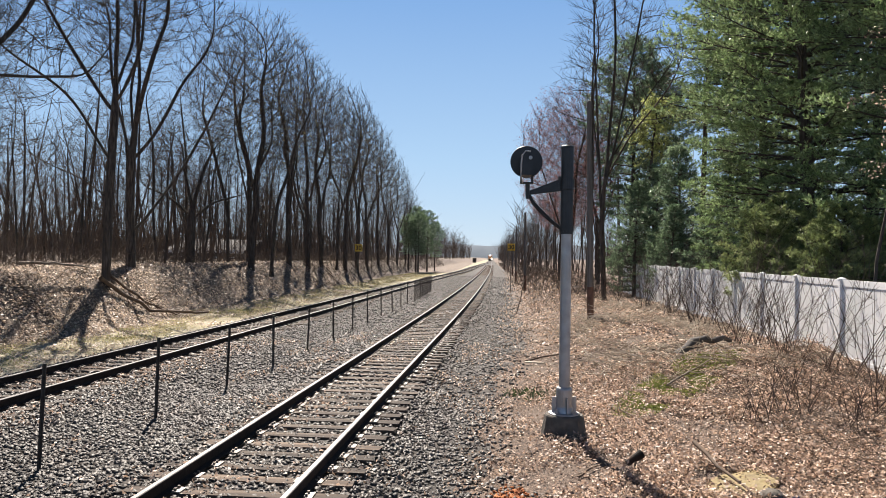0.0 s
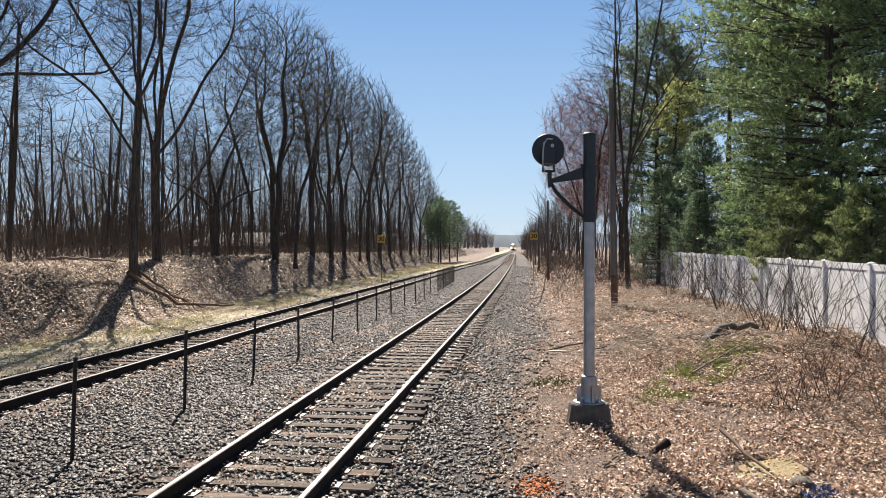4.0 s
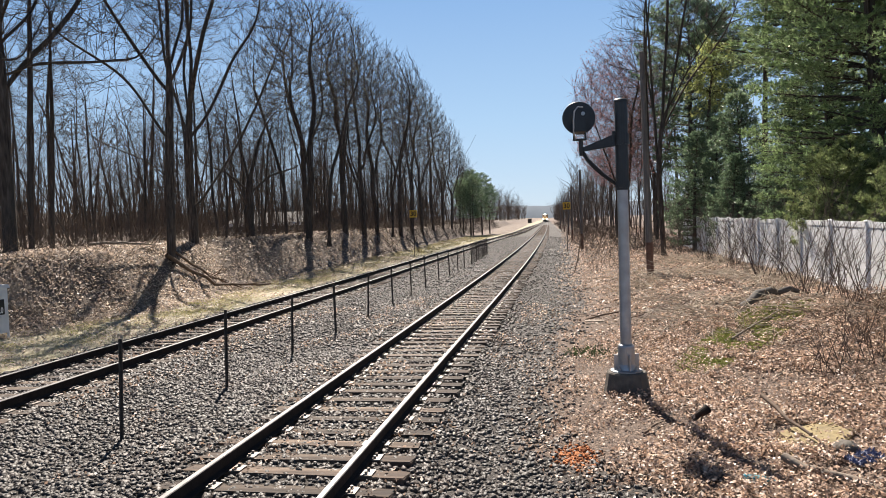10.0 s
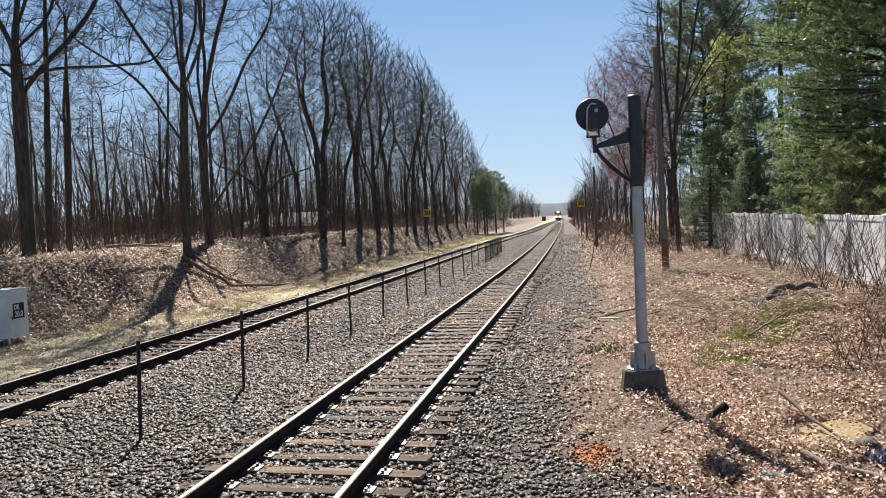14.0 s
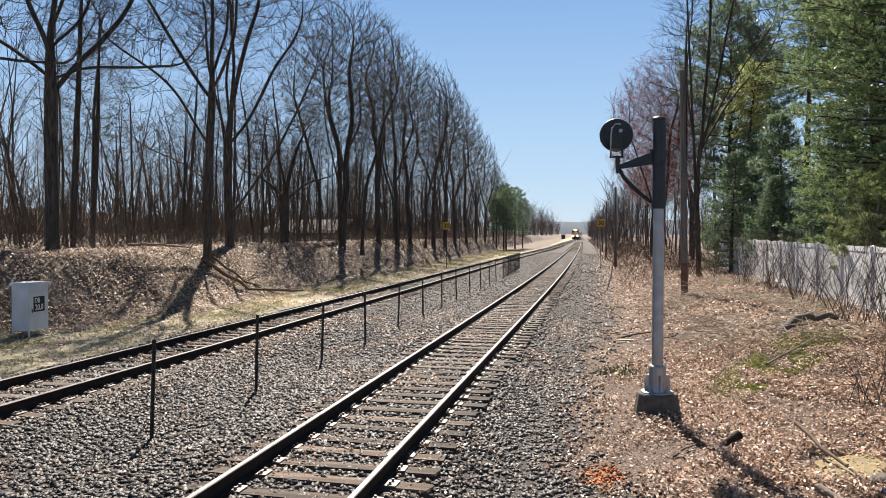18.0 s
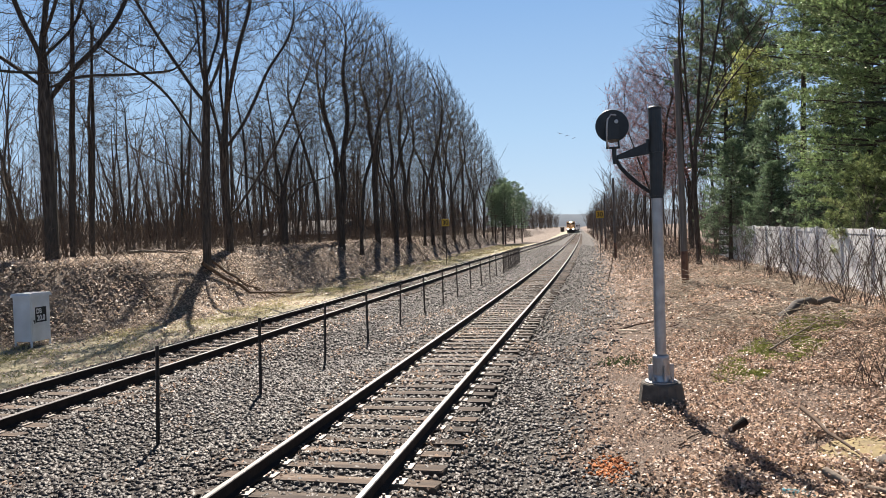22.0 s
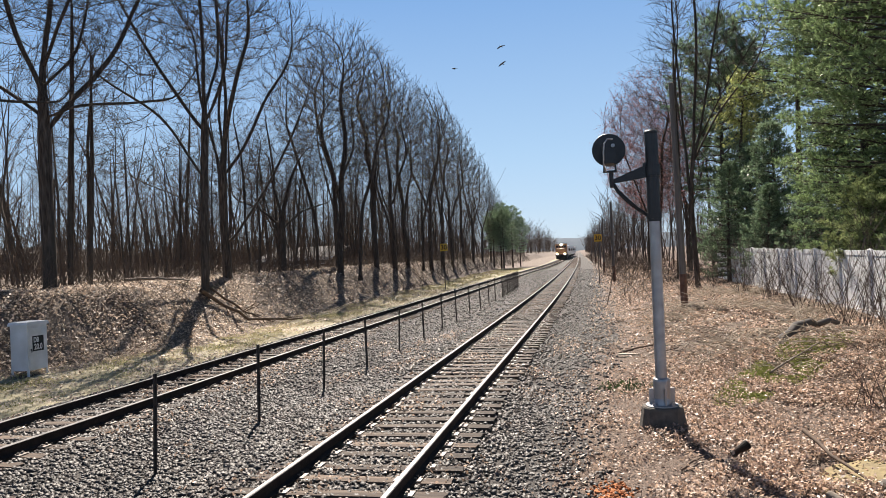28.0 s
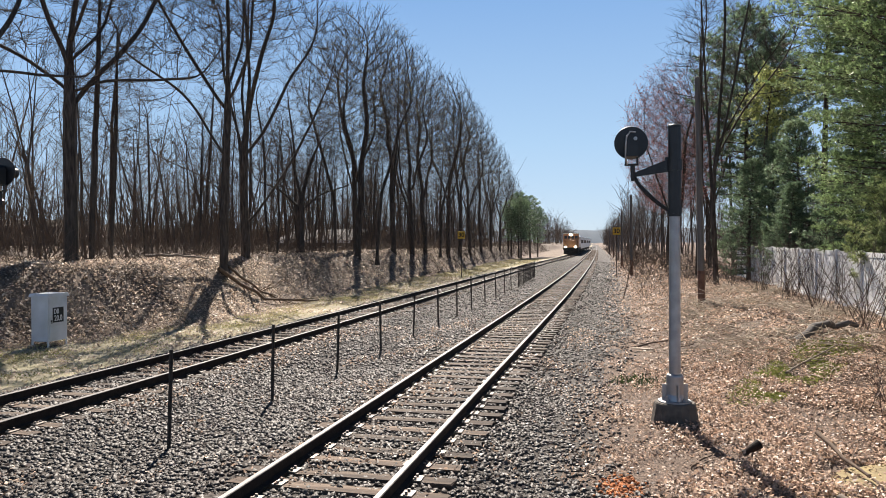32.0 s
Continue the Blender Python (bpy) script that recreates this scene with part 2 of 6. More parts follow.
def empty(name, x=0, y=0, z=0, rz=0):
    ob = new(name)
    ob.matrix_basis = pose(x, y, z, 0, 0, rz)
    return ob


def box(bm, x0, x1, y0, y1, z0, z1, m=None, bevel=0.0):
    g = bmesh.ops.create_cube(bm, size=1.0, matrix=Matrix.Translation(((x0 + x1) / 2, (y0 + y1) / 2, (z0 + z1) / 2)) @ Matrix.Diagonal((x1 - x0, y1 - y0, z1 - z0, 1)))
    if bevel:
        es = list({e for v in g["verts"] for e in v.link_edges})
        r = bmesh.ops.bevel(bm, geom=es, offset=bevel, segments=2, affect="EDGES", profile=0.6)
        vs = list({v for fc in r["faces"] for v in fc.verts})
    else:
        vs = g["verts"]
    if m is not None:
        bmesh.ops.transform(bm, matrix=m, verts=vs)
    return bm


def rod(bm, a, b, r0, r1=None, n=12, caps=True):
    a, b = Vector(a), Vector(b)
    r1 = r0 if r1 is None else r1
    d = b - a
    m = Matrix.Translation((a + b) / 2) @ d.to_track_quat("Z", "Y").to_matrix().to_4x4()
    bmesh.ops.create_cone(bm, cap_ends=caps, segments=n, radius1=r0, radius2=r1, depth=d.length, matrix=m)
    return bm


def tube(points, radii, sides=6):
    """Vertices and quads of a tube along points, as arrays."""
    p = np.asarray(points, float)
    r = np.asarray(radii, float)
    d = np.gradient(p, axis=0)
    d /= np.linalg.norm(d, axis=1)[:, None] + 1e-9
    ref = np.array([0.31, 0.17, 0.93]) if abs(d[0, 2]) < 0.9 else np.array([0.93, 0.17, 0.1])
    u = np.cross(d, ref)
    u /= np.linalg.norm(u, axis=1)[:, None] + 1e-9
    w = np.cross(d, u)
    a = np.arange(sides) * (2 * math.pi / sides)
    v = p[:, None, :] + r[:, None, None] * (np.cos(a)[None, :, None] * u[:, None, :] + np.sin(a)[None, :, None] * w[:, None, :])
    k = len(p)
    i = np.arange(k - 1)[:, None] * sides
    j = np.arange(sides)[None, :]
    j2 = (j + 1) % sides
    f = np.stack([i + j, i + j2, i + sides + j2, i + sides + j], axis=2).reshape(-1, 4)
    return v.reshape(-1, 3), f


class Gather:
    """Collects tubes and leaves of one mesh."""
    def __init__(self):
        self.v, self.f, self.m, self.n = [], [], [], 0

    def add(self, v, f, mat=0):
        self.v.append(v)
        self.f.append(f + self.n)
        self.m.append(np.full(len(f), mat, dtype=np.int32))
        self.n += len(v)

    def make(self, name, mats, parent=None, smooth=True):
        v = np.concatenate(self.v).astype(np.float32)
        f = np.concatenate(self.f).astype(np.int32)
        me = bpy.data.meshes.new(name)
        me.vertices.add(len(v))
        me.vertices.foreach_set("co", v.ravel())
        k = f.shape[1]
        me.loops.add(f.size)
        me.loops.foreach_set("vertex_index", f.ravel())
        me.polygons.add(len(f))
        me.polygons.foreach_set("loop_start", np.arange(0, f.size, k, dtype=np.int32))
        for m in (mats if isinstance(mats, (list, tuple)) else [mats]):
            me.materials.append(m)
        me.polygons.foreach_set("material_index", np.concatenate(self.m))
        if smooth:
            me.polygons.foreach_set("use_smooth", np.ones(len(f), dtype=bool))
        me.update(calc_edges=True)
        me.validate()
        ob = new(name, me)
        if parent:
            ob.parent = parent
        return ob


# ---- ground: one sheet to the horizon ----
def steps(*runs):
    out = []
    for a, b, s in runs:
        k = max(1, round((b - a) / s))
        out += [a + (b - a) * i / k for i in range(k)]
    return out + [runs[-1][1]]


def build_ground():
    gx = steps((-2500, -300, 550), (-300, -60, 60), (-60, -22, 4), (-22, -9, 0.5), (-9, 2, 0.35), (2, 13, 0.4), (13, 30, 3), (30, 300, 60), (300, 2500, 550))
    gy = steps((-2500, -60, 400), (-60, -10, 10), (-10, 4, 2), (4, 24, 0.45), (24, 60, 1.0), (60, 120, 2.5), (120, 330, 8), (330, 800, 50), (800, 3500, 450))
    nx, ny = len(gx), len(gy)
    verts = [(x, y, ground_z(x, y)) for y in gy for x in gx]
    faces, idx = [], []
    for j in range(ny - 1):
        for i in range(nx - 1):
            a = j * nx + i
            faces.append((a, a + 1, a + nx + 1, a + nx))
            x, y = (gx[i] + gx[i + 1]) / 2, (gy[j] + gy[j + 1]) / 2
            wob = lumps(x, y, 0.8, 0.5)
            u, xs = x - bend(y), siding(y)
            if u < 2.45 + 1.6 * wob + max(0.0, 9.2 - y) * 0.9 + 1.0 * ease((y - 13) / 14) and x > xs - 2.1 + wob * 0.4:
                idx.append(0)
            elif x < xs and x > foot(y) + 0.6 + wob + 6.0 * ease((y - 85) / 60.0):
                idx.append(2)
            else:
                idx.append(3 if x < xs else 1)
    return mesh_object("ground", verts, faces, [BALLAST, SOIL, PATHM, SOIL_BANK], smooth=True, index=idx)


PATHM = material("path_gravel", [(0.19, 0.165, 0.115), (0.34, 0.30, 0.215), (0.48, 0.43, 0.325)], 14, 0.95, bump=0.8, bump_scale=40, stain=(0.25, 0.23, 0.12), stain_scale=0.7)
ground = tagged(build_ground(), "ground of grey ballast, leaf litter and a dry grassy path", "ground", kind="structure")


# ---- tracks ----
RAIL_PROFILE = [(-0.07, -0.17), (0.07, -0.17), (0.07, -0.158), (0.014, -0.135), (0.010, -0.045), (0.034, -0.035), (0.036, -0.008), (0.028, 0.0), (-0.028, 0.0), (-0.036, -0.008), (-0.034, -0.035), (-0.010, -0.045), (-0.014, -0.135), (-0.07, -0.158)]


def build_rail(parent, line, drop, side, y0, y1):
    ys = steps((y0, 60, 6), (60, y1, 10)) if y0 < 60 else steps((y0, y1, 8))
    k = len(RAIL_PROFILE)
    verts, faces, idx = [], [], []
    for y in ys:
        x = line(y) + side
        verts += [(x + a, y, drop(y) + b) for a, b in RAIL_PROFILE]
    for j in range(len(ys) - 1):
        for i in range(k):
            i2 = (i + 1) % k
            faces.append((j * k + i, j * k + i2, (j + 1) * k + i2, (j + 1) * k + i))
            idx.append(1 if i in (6, 7) else 0)
    return mesh_object("rail", verts, faces, [RAIL, RAILTOP], parent, index=idx)


def sleeper_mesh(seed):
    rng = random.Random(seed)
    bm = bmesh.new()
    box(bm, -1.28, 1.28, -0.112, 0.112, -0.36, -0.178, bevel=0.012)
    for v in bm.verts:
        v.co.x += rng.uniform(-0.035, 0.035)
        v.co.y += rng.uniform(-0.010, 0.010)
        v.co.z += rng.uniform(-0.008, 0.004)
    me = bpy.data.meshes.new("sleeper")
    bm.to_mesh(me)
    bm.free()
    me.materials.append(TIE)
    return me


def plate_mesh():
    bm = bmesh.new()
    box(bm, -0.17, 0.17, -0.095, 0.095, -0.180, -0.166)
    for sx in (-0.085, 0.085):
        box(bm, sx - 0.008, sx + 0.008, -0.095, 0.095, -0.168, -0.152)
        for sy in (-0.05, 0.05):
            box(bm, sx * 1.15 - 0.014, sx * 1.15 + 0.014, sy - 0.012, sy + 0.012, -0.168, -0.136)
    me = bpy.data.meshes.new("tie_plate")
    bm.to_mesh(me)
    bm.free()
    me.materials.append(PLATE)
    return me


SLEEPERS = [sleeper_mesh(i) for i in range(6)]
PLATES = plate_mesh()


def build_track(line, drop, y0, y1, near, label, seed):
    rng = random.Random(seed)
    track = tagged(empty("railway_track"), label, "railway track", kind="structure")
    for side in (-0.7525, 0.7525):
        build_rail(track, line, drop, side, y0, y1)
    y = y0 + 0.2
    far_v, far_f = [], []
    while y < y1:
        x, z = line(y), drop(y)
        if y < near:
            s = new("sleeper", rng.choice(SLEEPERS))
            s.parent = track
            s.matrix_basis = pose(x + rng.uniform(-0.05, 0.05), y + rng.uniform(-0.04, 0.04), z + rng.uniform(-0.008, 0.004), 0, 0, rng.uniform(-1.6, 1.6))
            if y < 32:
                for side in (-0.7525, 0.7525):
                    p = new("tie_plate", PLATES)
                    p.parent = s
                    p.matrix_basis = pose(side, 0, 0.004)
        elif y < 260:
            a, b, c = rng.uniform(1.2, 1.32), rng.uniform(1.2, 1.32), rng.uniform(-0.03, 0.03)
            base = len(far_v)
            for dz in (-0.30, -0.178):
                far_v += [(x - a, y - 0.11 + c, z + dz), (x + b, y - 0.11 + c, z + dz), (x + b, y + 0.11 + c, z + dz), (x - a, y + 0.11 + c, z + dz)]
            far_f += [tuple(base + i for i in q) for q in ((4, 5, 6, 7), (0, 1, 5, 4), (1, 2, 6, 5), (2, 3, 7, 6), (3, 0, 4, 7))]
        y += rng.uniform(0.49, 0.56)
    tagged(mesh_object("far_sleepers", far_v, far_f, TIE, track), kind="stuff")
    return track


build_track(bend, lambda y: 0.0, 2.5, 600.0, 62.0, "main railway track with worn rails on weathered wooden sleepers", 1)
build_track(siding, siding_drop, 2.5, 480.0, 55.0, "side railway track with rusty rails on dark wooden sleepers", 2)

# ---- trees ----
def unit(v):
    return v / (np.linalg.norm(v) + 1e-9)


def polyline(rng, start, way, length, n, wander, lift):
    pts = [start]
    d = unit(way)
    for _ in range(n):
        d = unit(d + rng.normal(0, wander, 3) + np.array([0, 0, lift]))
        pts.append(pts[-1] + d * (length / n))
    return np.array(pts)


def offshoot(rng, d, angle):
    """A direction at an angle from d, turned at random round it."""
    a = unit(np.cross(d, rng.normal(0, 1, 3)))
    return unit(d * math.cos(angle) + a * math.sin(angle))


def unit_rows(v):
    return v / (np.linalg.norm(v, axis=1)[:, None] + 1e-9)


def twig_tubes(start, way, length, r, bow):
    """Many short three-sided twigs of two pieces, bent by bow."""
    n = len(start)
    d = unit_rows(way)
    u = unit_rows(np.cross(d, np.array([0.31, 0.17, 0.93])))
    w = np.cross(d, u)
    ln = length[:, None]
    pts = np.stack([start, start + d * ln * 0.55 + bow * ln * 0.10, start + d * ln + bow * ln * 0.35], axis=1)
    rad = np.stack([r, r * 0.75, r * 0.35], axis=1)
    a = np.arange(3) * (2 * math.pi / 3)
    ring = np.cos(a)[None, :, None] * u[:, None, :] + np.sin(a)[None, :, None] * w[:, None, :]
    v = pts[:, :, None, :] + rad[:, :, None, None] * ring[:, None, :, :]
    base = np.array([(i * 3 + j, i * 3 + (j + 1) % 3, (i + 1) * 3 + (j + 1) % 3, (i + 1) * 3 + j) for i in range(2) for j in range(3)])
    f = base[None] + (np.arange(n) * 9)[:, None, None]
    return v.reshape(-1, 3), f.reshape(-1, 4)


def colonise(rng, guides, points, step, reach, kill, lift, turns=140):
    """Branches that grow from guide limbs towards points of the crown until each point is reached."""
    pos, par = [], []
    for g in guides:
        g = np.asarray(g, float)
        ln = np.concatenate([[0], np.cumsum(np.linalg.norm(np.diff(g, axis=0), axis=1))])
        k = max(2, int(ln[-1] / step) + 1)
        tt = np.linspace(0, ln[-1], k)
        q = np.stack([np.interp(tt, ln, g[:, i]) for i in range(3)], 1)
        if len(q) > 4:
            q[1:-1] = (q[:-2] + 2 * q[1:-1] + q[2:]) / 4 + rng.normal(0, step * 0.05, (len(q) - 2, 3))
            bow = np.linspace(0, 1, len(q))[:, None]
            q += np.sin(bow * math.pi * rng.uniform(1.5, 3.0)) * bow * rng.normal(0, 0.012 if not pos else 0.028, 3) * ln[-1] * np.array([1, 1, 0.4])
        if pos:
            near = int(np.argmin(np.linalg.norm(np.array(pos) - q[0], axis=1)))
            if np.linalg.norm(pos[near] - q[0]) < 1.2:
                last, q = near, q[1:]
            else:
                last = -1
        else:
            last = -1
        for p in q:
            pos.append(p)
            par.append(last)
            last = len(pos) - 1
    cap = 9000
    P = np.zeros((cap, 3))
    n = len(pos)
    P[:n] = pos
    kids = np.zeros(cap, int)
    for p in par:
        if p >= 0:
            kids[p] += 1
    pts = points.copy()
    dist, who = np.full(len(pts), 1e9), np.zeros(len(pts), int)
    lo = 0
    for _ in range(turns):
        d = np.linalg.norm(pts[:, None, :] - P[None, lo:n, :], axis=2)
        k = d.argmin(1)
        dk = d[np.arange(len(pts)), k]
        better = dk < dist
        dist[better], who[better] = dk[better], k[better] + lo
        keep = dist > kill
        pts, dist, who = pts[keep], dist[keep], who[keep]
        act = dist < reach
        if not act.any() or n > cap - 600:
            break
        pull = np.zeros((n, 3))
        np.add.at(pull, who[act], unit_rows(pts[act] - P[who[act]]))
        src = np.unique(who[act])
        src = src[kids[src] < 3]
        if not len(src):
            break
        way = unit_rows(unit_rows(pull[src]) + np.array([0, 0, lift]) + rng.normal(0, 0.09, (len(src), 3)))
        lo = n
        for i, w in zip(src, way):
            P[n] = P[i] + w * step
            par.append(int(i))
            kids[i] += 1
            n += 1
    return P[:n], par


def cloud(rng, n, blobs):
    """Points inside ellipsoids (x, y, z, rx, ry, rz, share), denser towards the outside."""
    out = []
    total = sum(b[6] for b in blobs)
    for b in blobs:
        k = int(n * b[6] / total)
        out.append(np.array(b[:3]) + unit_rows(rng.normal(0, 1, (k, 3))) * (rng.random(k) ** 0.27)[:, None] * np.array(b[3:6]))
    return np.concatenate(out)


def tree_mesh(seed, radius, guides, blobs, n=1500, step=0.4, reach=4.0, kill=0.75, lift=0.16, fine=0.007, twigs=3, twig_len=(0.35, 0.9), rise=0.35, buds=0, limb=0.8):
    """A bare tree: guide limbs, branches grown to fill the crown, and fine twigs on the thin ends. Returns trunk and crown as two gathers."""
    rng = np.random.default_rng(seed)
    tr, cr = Gather(), Gather()
    P, par = colonise(rng, guides, cloud(rng, n, blobs), step, reach, kill, lift)
    k = len(P)
    par = np.array(par)
    weight, main = np.zeros(k), np.full(k, -1)
    for i in range(k - 1, -1, -1):
        p = par[i]
        weight[i] = max(weight[i], 1.0)
        if p >= 0:
            weight[p] += weight[i]
            if main[p] < 0 or weight[i] > weight[main[p]]:
                main[p] = i
    power = math.log(radius / fine) / math.log(weight.max())
    rad = fine * weight ** power
    for i in range(k):
        root = par[i] < 0
        if not root and main[par[i]] == i:
            continue
        line = [] if root else [par[i]]
        j = i
        while j >= 0:
            line.append(j)
            j = main[j]
        q, r = P[line].copy(), rad[line].copy()
        if not root:
            r[0] = r[1]
            r = np.maximum(r * limb, fine * 0.7)
        if len(line) < 2:
            continue
        for _ in range(2):
            if len(line) > 3:
                q[1:-1] = (q[:-2] + 2 * q[1:-1] + q[2:]) / 4
        if root:
            r[0] *= 1.7
            r[1] *= 1.2
        big = r.max()
        v, f = tube(q, r, 11 if big > 0.12 else 7 if big > 0.045 else 4 if big > 0.016 else 3)
        (tr if root else cr).add(v, f, 0 if big > 0.02 else 1)
    thin = np.nonzero((rad < fine * 3.2) & (par >= 0))[0]
    own = np.repeat(thin, twigs)
    d = unit_rows(P[own] - P[par[own]])
    way = d + unit_rows(rng.normal(0, 1, (len(own), 3))) * 0.5 + np.array([0, 0, rise])
    ln = rng.uniform(*twig_len, len(own))
    cr.add(*twig_tubes(P[own] - d * step * rng.random((len(own), 1)), way, ln, np.full(len(own), fine * 0.8), np.array([0, 0, rise * 0.4]) + rng.normal(0, 0.14, (len(own), 3))), 1)
    if buds:
        pick = rng.integers(0, len(own), buds)
        e = P[own[pick]] + unit_rows(way[pick]) * (ln[pick] * rng.uniform(0.4, 1.1, buds))[:, None]
        cr.add(*specks(rng, e, 0.04), 2)
    return tr, cr


def specks(rng, centres, size, flat=False, stretch=1.0, fold=0.0):
    """A small blade at each centre, turned at random and folded along its length."""
    n = len(centres)
    a = rng.normal(0, 1, (n, 3))
    if flat:
        a[:, 2] *= 0.5
    a /= np.linalg.norm(a, axis=1)[:, None] + 1e-9
    b = np.cross(a, rng.normal(0, 1, (n, 3)) * (np.array([0.55, 0.55, 1.0]) if flat else 1.0))
    b /= np.linalg.norm(b, axis=1)[:, None] + 1e-9
    s = (size * rng.uniform(0.6, 1.3, n))[:, None]
    up = np.cross(a, b) * s * (fold * rng.uniform(-0.4, 1.0, n))[:, None]
    v = np.stack([centres - a * s * stretch, centres - b * s * 0.5 + up, centres + a * s * stretch, centres + b * s * 0.5 + up], axis=1).reshape(-1, 3)
    f = np.arange(n * 4).reshape(-1, 4)
    return v, f


TREE_PARTS = {}


def tree_kind(key, mats_crown, **kw):
    tr, cr = tree_mesh(**kw)
    root = empty("tree")
    t = tr.make("trunk", [BARK], root)
    c = cr.make("crown", [BARK, *mats_crown], root)
    TREE_PARTS[key] = (t.data, c.data)
    bpy.data.objects.remove(t)
    bpy.data.objects.remove(c)
    bpy.data.objects.remove(root)


def plant(key, x, y, turn=0.0, size=1.0, label="", group="", sink=0.0, tilt=(0, 0), name="tree"):
    root = empty(name)
    root.matrix_basis = pose(x, y, ground_z(x, y) - sink, tilt[0], tilt[1], turn) @ Matrix.Scale(size, 4)
    for nm, me in zip(("trunk", "crown"), TREE_PARTS[key]):
        o = new(nm, me)
        o.parent = root
    return tagged(root, label or "leafless tree with a dark trunk on the leaf-covered bank", "tree", group)


# kinds of bare tree: guide limbs in the tree's own space, and the ellipsoids of its crown
def upright(h, lean=0.0, base=(0.0, 0.0), top=(0.0, 0.0)):
    """A trunk from the ground to height h."""
    return [(base[0], base[1], -0.5), (base[0], base[1], 0.4), ((base[0] + top[0]) / 2 + lean, (base[1] + top[1]) / 2, h * 0.55), (top[0] + lean, top[1], h)]


tree_kind("fork", [TWIG, BUD], seed=21, radius=0.24, n=2800, step=0.36, kill=0.5, lift=0.2, fine=0.0105, twig_len=(0.4, 1.0), twigs=2, guides=[
    [(0, 0, -0.5), (0.02, 0, 0.5), (-0.08, 0, 3.0), (0.0, 0, 6.0), (0.1, 0.1, 8.0), (0.45, 0.2, 10.5), (0.5, 0.2, 14.0)],
    [(0.0, 0, 5.8), (0.7, 0.2, 6.9), (1.6, 0.3, 8.0), (3.1, 0.5, 10.0), (4.3, 0.6, 12.5)],
    [(0.05, 0, 6.2), (0.9, -0.4, 6.8), (2.4, -0.8, 6.9), (4.4, -1.2, 7.0)], [(0.08, 0, 7.2), (-0.7, -0.3, 9.0), (-1.4, -0.5, 11.5), (-1.7, -0.6, 14.0)],
    [(0.0, 0, 6.4), (-1.4, 0.8, 7.6), (-3.4, 1.2, 8.6)], [(0.1, 0.1, 7.6), (1.2, 1.6, 9.2), (1.8, 2.6, 12.0)], [(0.1, 0.0, 8.2), (0.8, -1.7, 10.0), (1.2, -2.6, 12.6)]],
    blobs=[(0.6, 0, 13.0, 4.6, 4.2, 4.0, 5), (4.4, 0, 10.2, 2.6, 2.6, 3.6, 2), (-3.6, 0.6, 10.0, 2.8, 2.6, 3.4, 2), (4.2, -1.0, 7.6, 2.0, 1.6, 1.0, 0.3)])
tree_kind("fan_a", [TWIG, BUD], seed=11, radius=0.18, n=3600, step=0.36, kill=0.5, lift=0.3, fine=0.0105, twig_len=(0.4, 1.0), twigs=2, guides=[
    [(0, 0, -0.5), (0.0, 0, 0.5), (0.12, 0, 3.5), (0.3, 0, 7.0), (0.2, 0.1, 10.5), (-0.1, 0.2, 14.5)],
    [(0.25, 0, 7.0), (-0.9, 0.3, 8.8), (-2.2, 0.5, 11.0), (-3.8, 0.6, 14.2)], [(0.2, 0, 5.0), (-0.9, -0.4, 6.8), (-2.0, -0.7, 8.0), (-4.0, -1.0, 9.4)],
    [(0.12, 0, 3.5), (-1.0, 0.4, 4.4), (-3.0, 0.6, 5.3)], [(0.3, 0, 7.4), (1.0, -0.5, 9.5), (1.7, -0.8, 13.5)], [(0.28, 0, 8.2), (0.9, 1.4, 10.5), (1.0, 2.0, 14.0)]],
    blobs=[(-0.2, 0, 13.0, 3.8, 3.6, 4.4, 5), (-3.4, 0, 11.6, 2.0, 2.0, 3.4, 2), (-3.0, -0.4, 8.4, 2.0, 1.8, 1.6, 1), (-2.6, 0.5, 5.6, 1.3, 1.2, 0.8, 0.4)])
tree_kind("fan_b", [TWIG, BUD], seed=12, radius=0.225, n=3900, step=0.36, kill=0.5, lift=0.3, fine=0.0105, twig_len=(0.4, 1.0), twigs=2, guides=[
    [(0, 0, -0.5), (0.0, 0, 0.5), (-0.1, 0, 3.2), (-0.1, 0, 5.0), (0.25, 0.1, 9.0), (0.0, 0.2, 14.0)],
    [(0.0, 0, 1.5), (0.7, -0.3, 2.4), (2.3, -0.5, 4.8), (3.5, -0.6, 7.2), (4.3, -0.6, 9.2)], [(-0.1, 0, 4.9), (0.9, 0.2, 6.4), (2.3, 0.4, 8.9), (3.6, 0.6, 12.0)],
    [(-0.1, 0, 5.2), (-0.9, 0.3, 8.4), (-1.3, 0.5, 12.5)], [(0.0, 0, 6.4), (0.8, -1.2, 9.0), (1.2, -1.8, 13.0)], [(0.0, 0, 6.0), (-0.2, 1.6, 9.0), (0.2, 2.4, 13.0)]],
    blobs=[(0.4, 0, 13.2, 4.0, 3.8, 4.8, 5), (3.4, 0, 10.6, 2.2, 2.4, 3.4, 2), (3.4, -0.5, 7.6, 1.7, 1.5, 2.2, 1)])
tree_kind("oak", [TWIG, BUD], seed=13, radius=0.28, n=2200, step=0.34, kill=0.45, twigs=2, lift=0.05, guides=[upright(4.2), [(0, 0, 3.2), (1.6, 0.4, 4.6), (3.6, 0.8, 5.2)], [(0, 0, 3.4), (-1.5, -0.4, 4.8), (-3.4, -0.6, 5.6)],
    [(0, 0, 4.0), (0.5, 0.2, 6.0), (1.2, 0.3, 8.0)], [(0, 0, 4.0), (-0.6, 0.8, 6.2), (-1.0, 1.0, 8.4)]], blobs=[(0, 0, 7.2, 4.8, 4.2, 3.4, 1)])
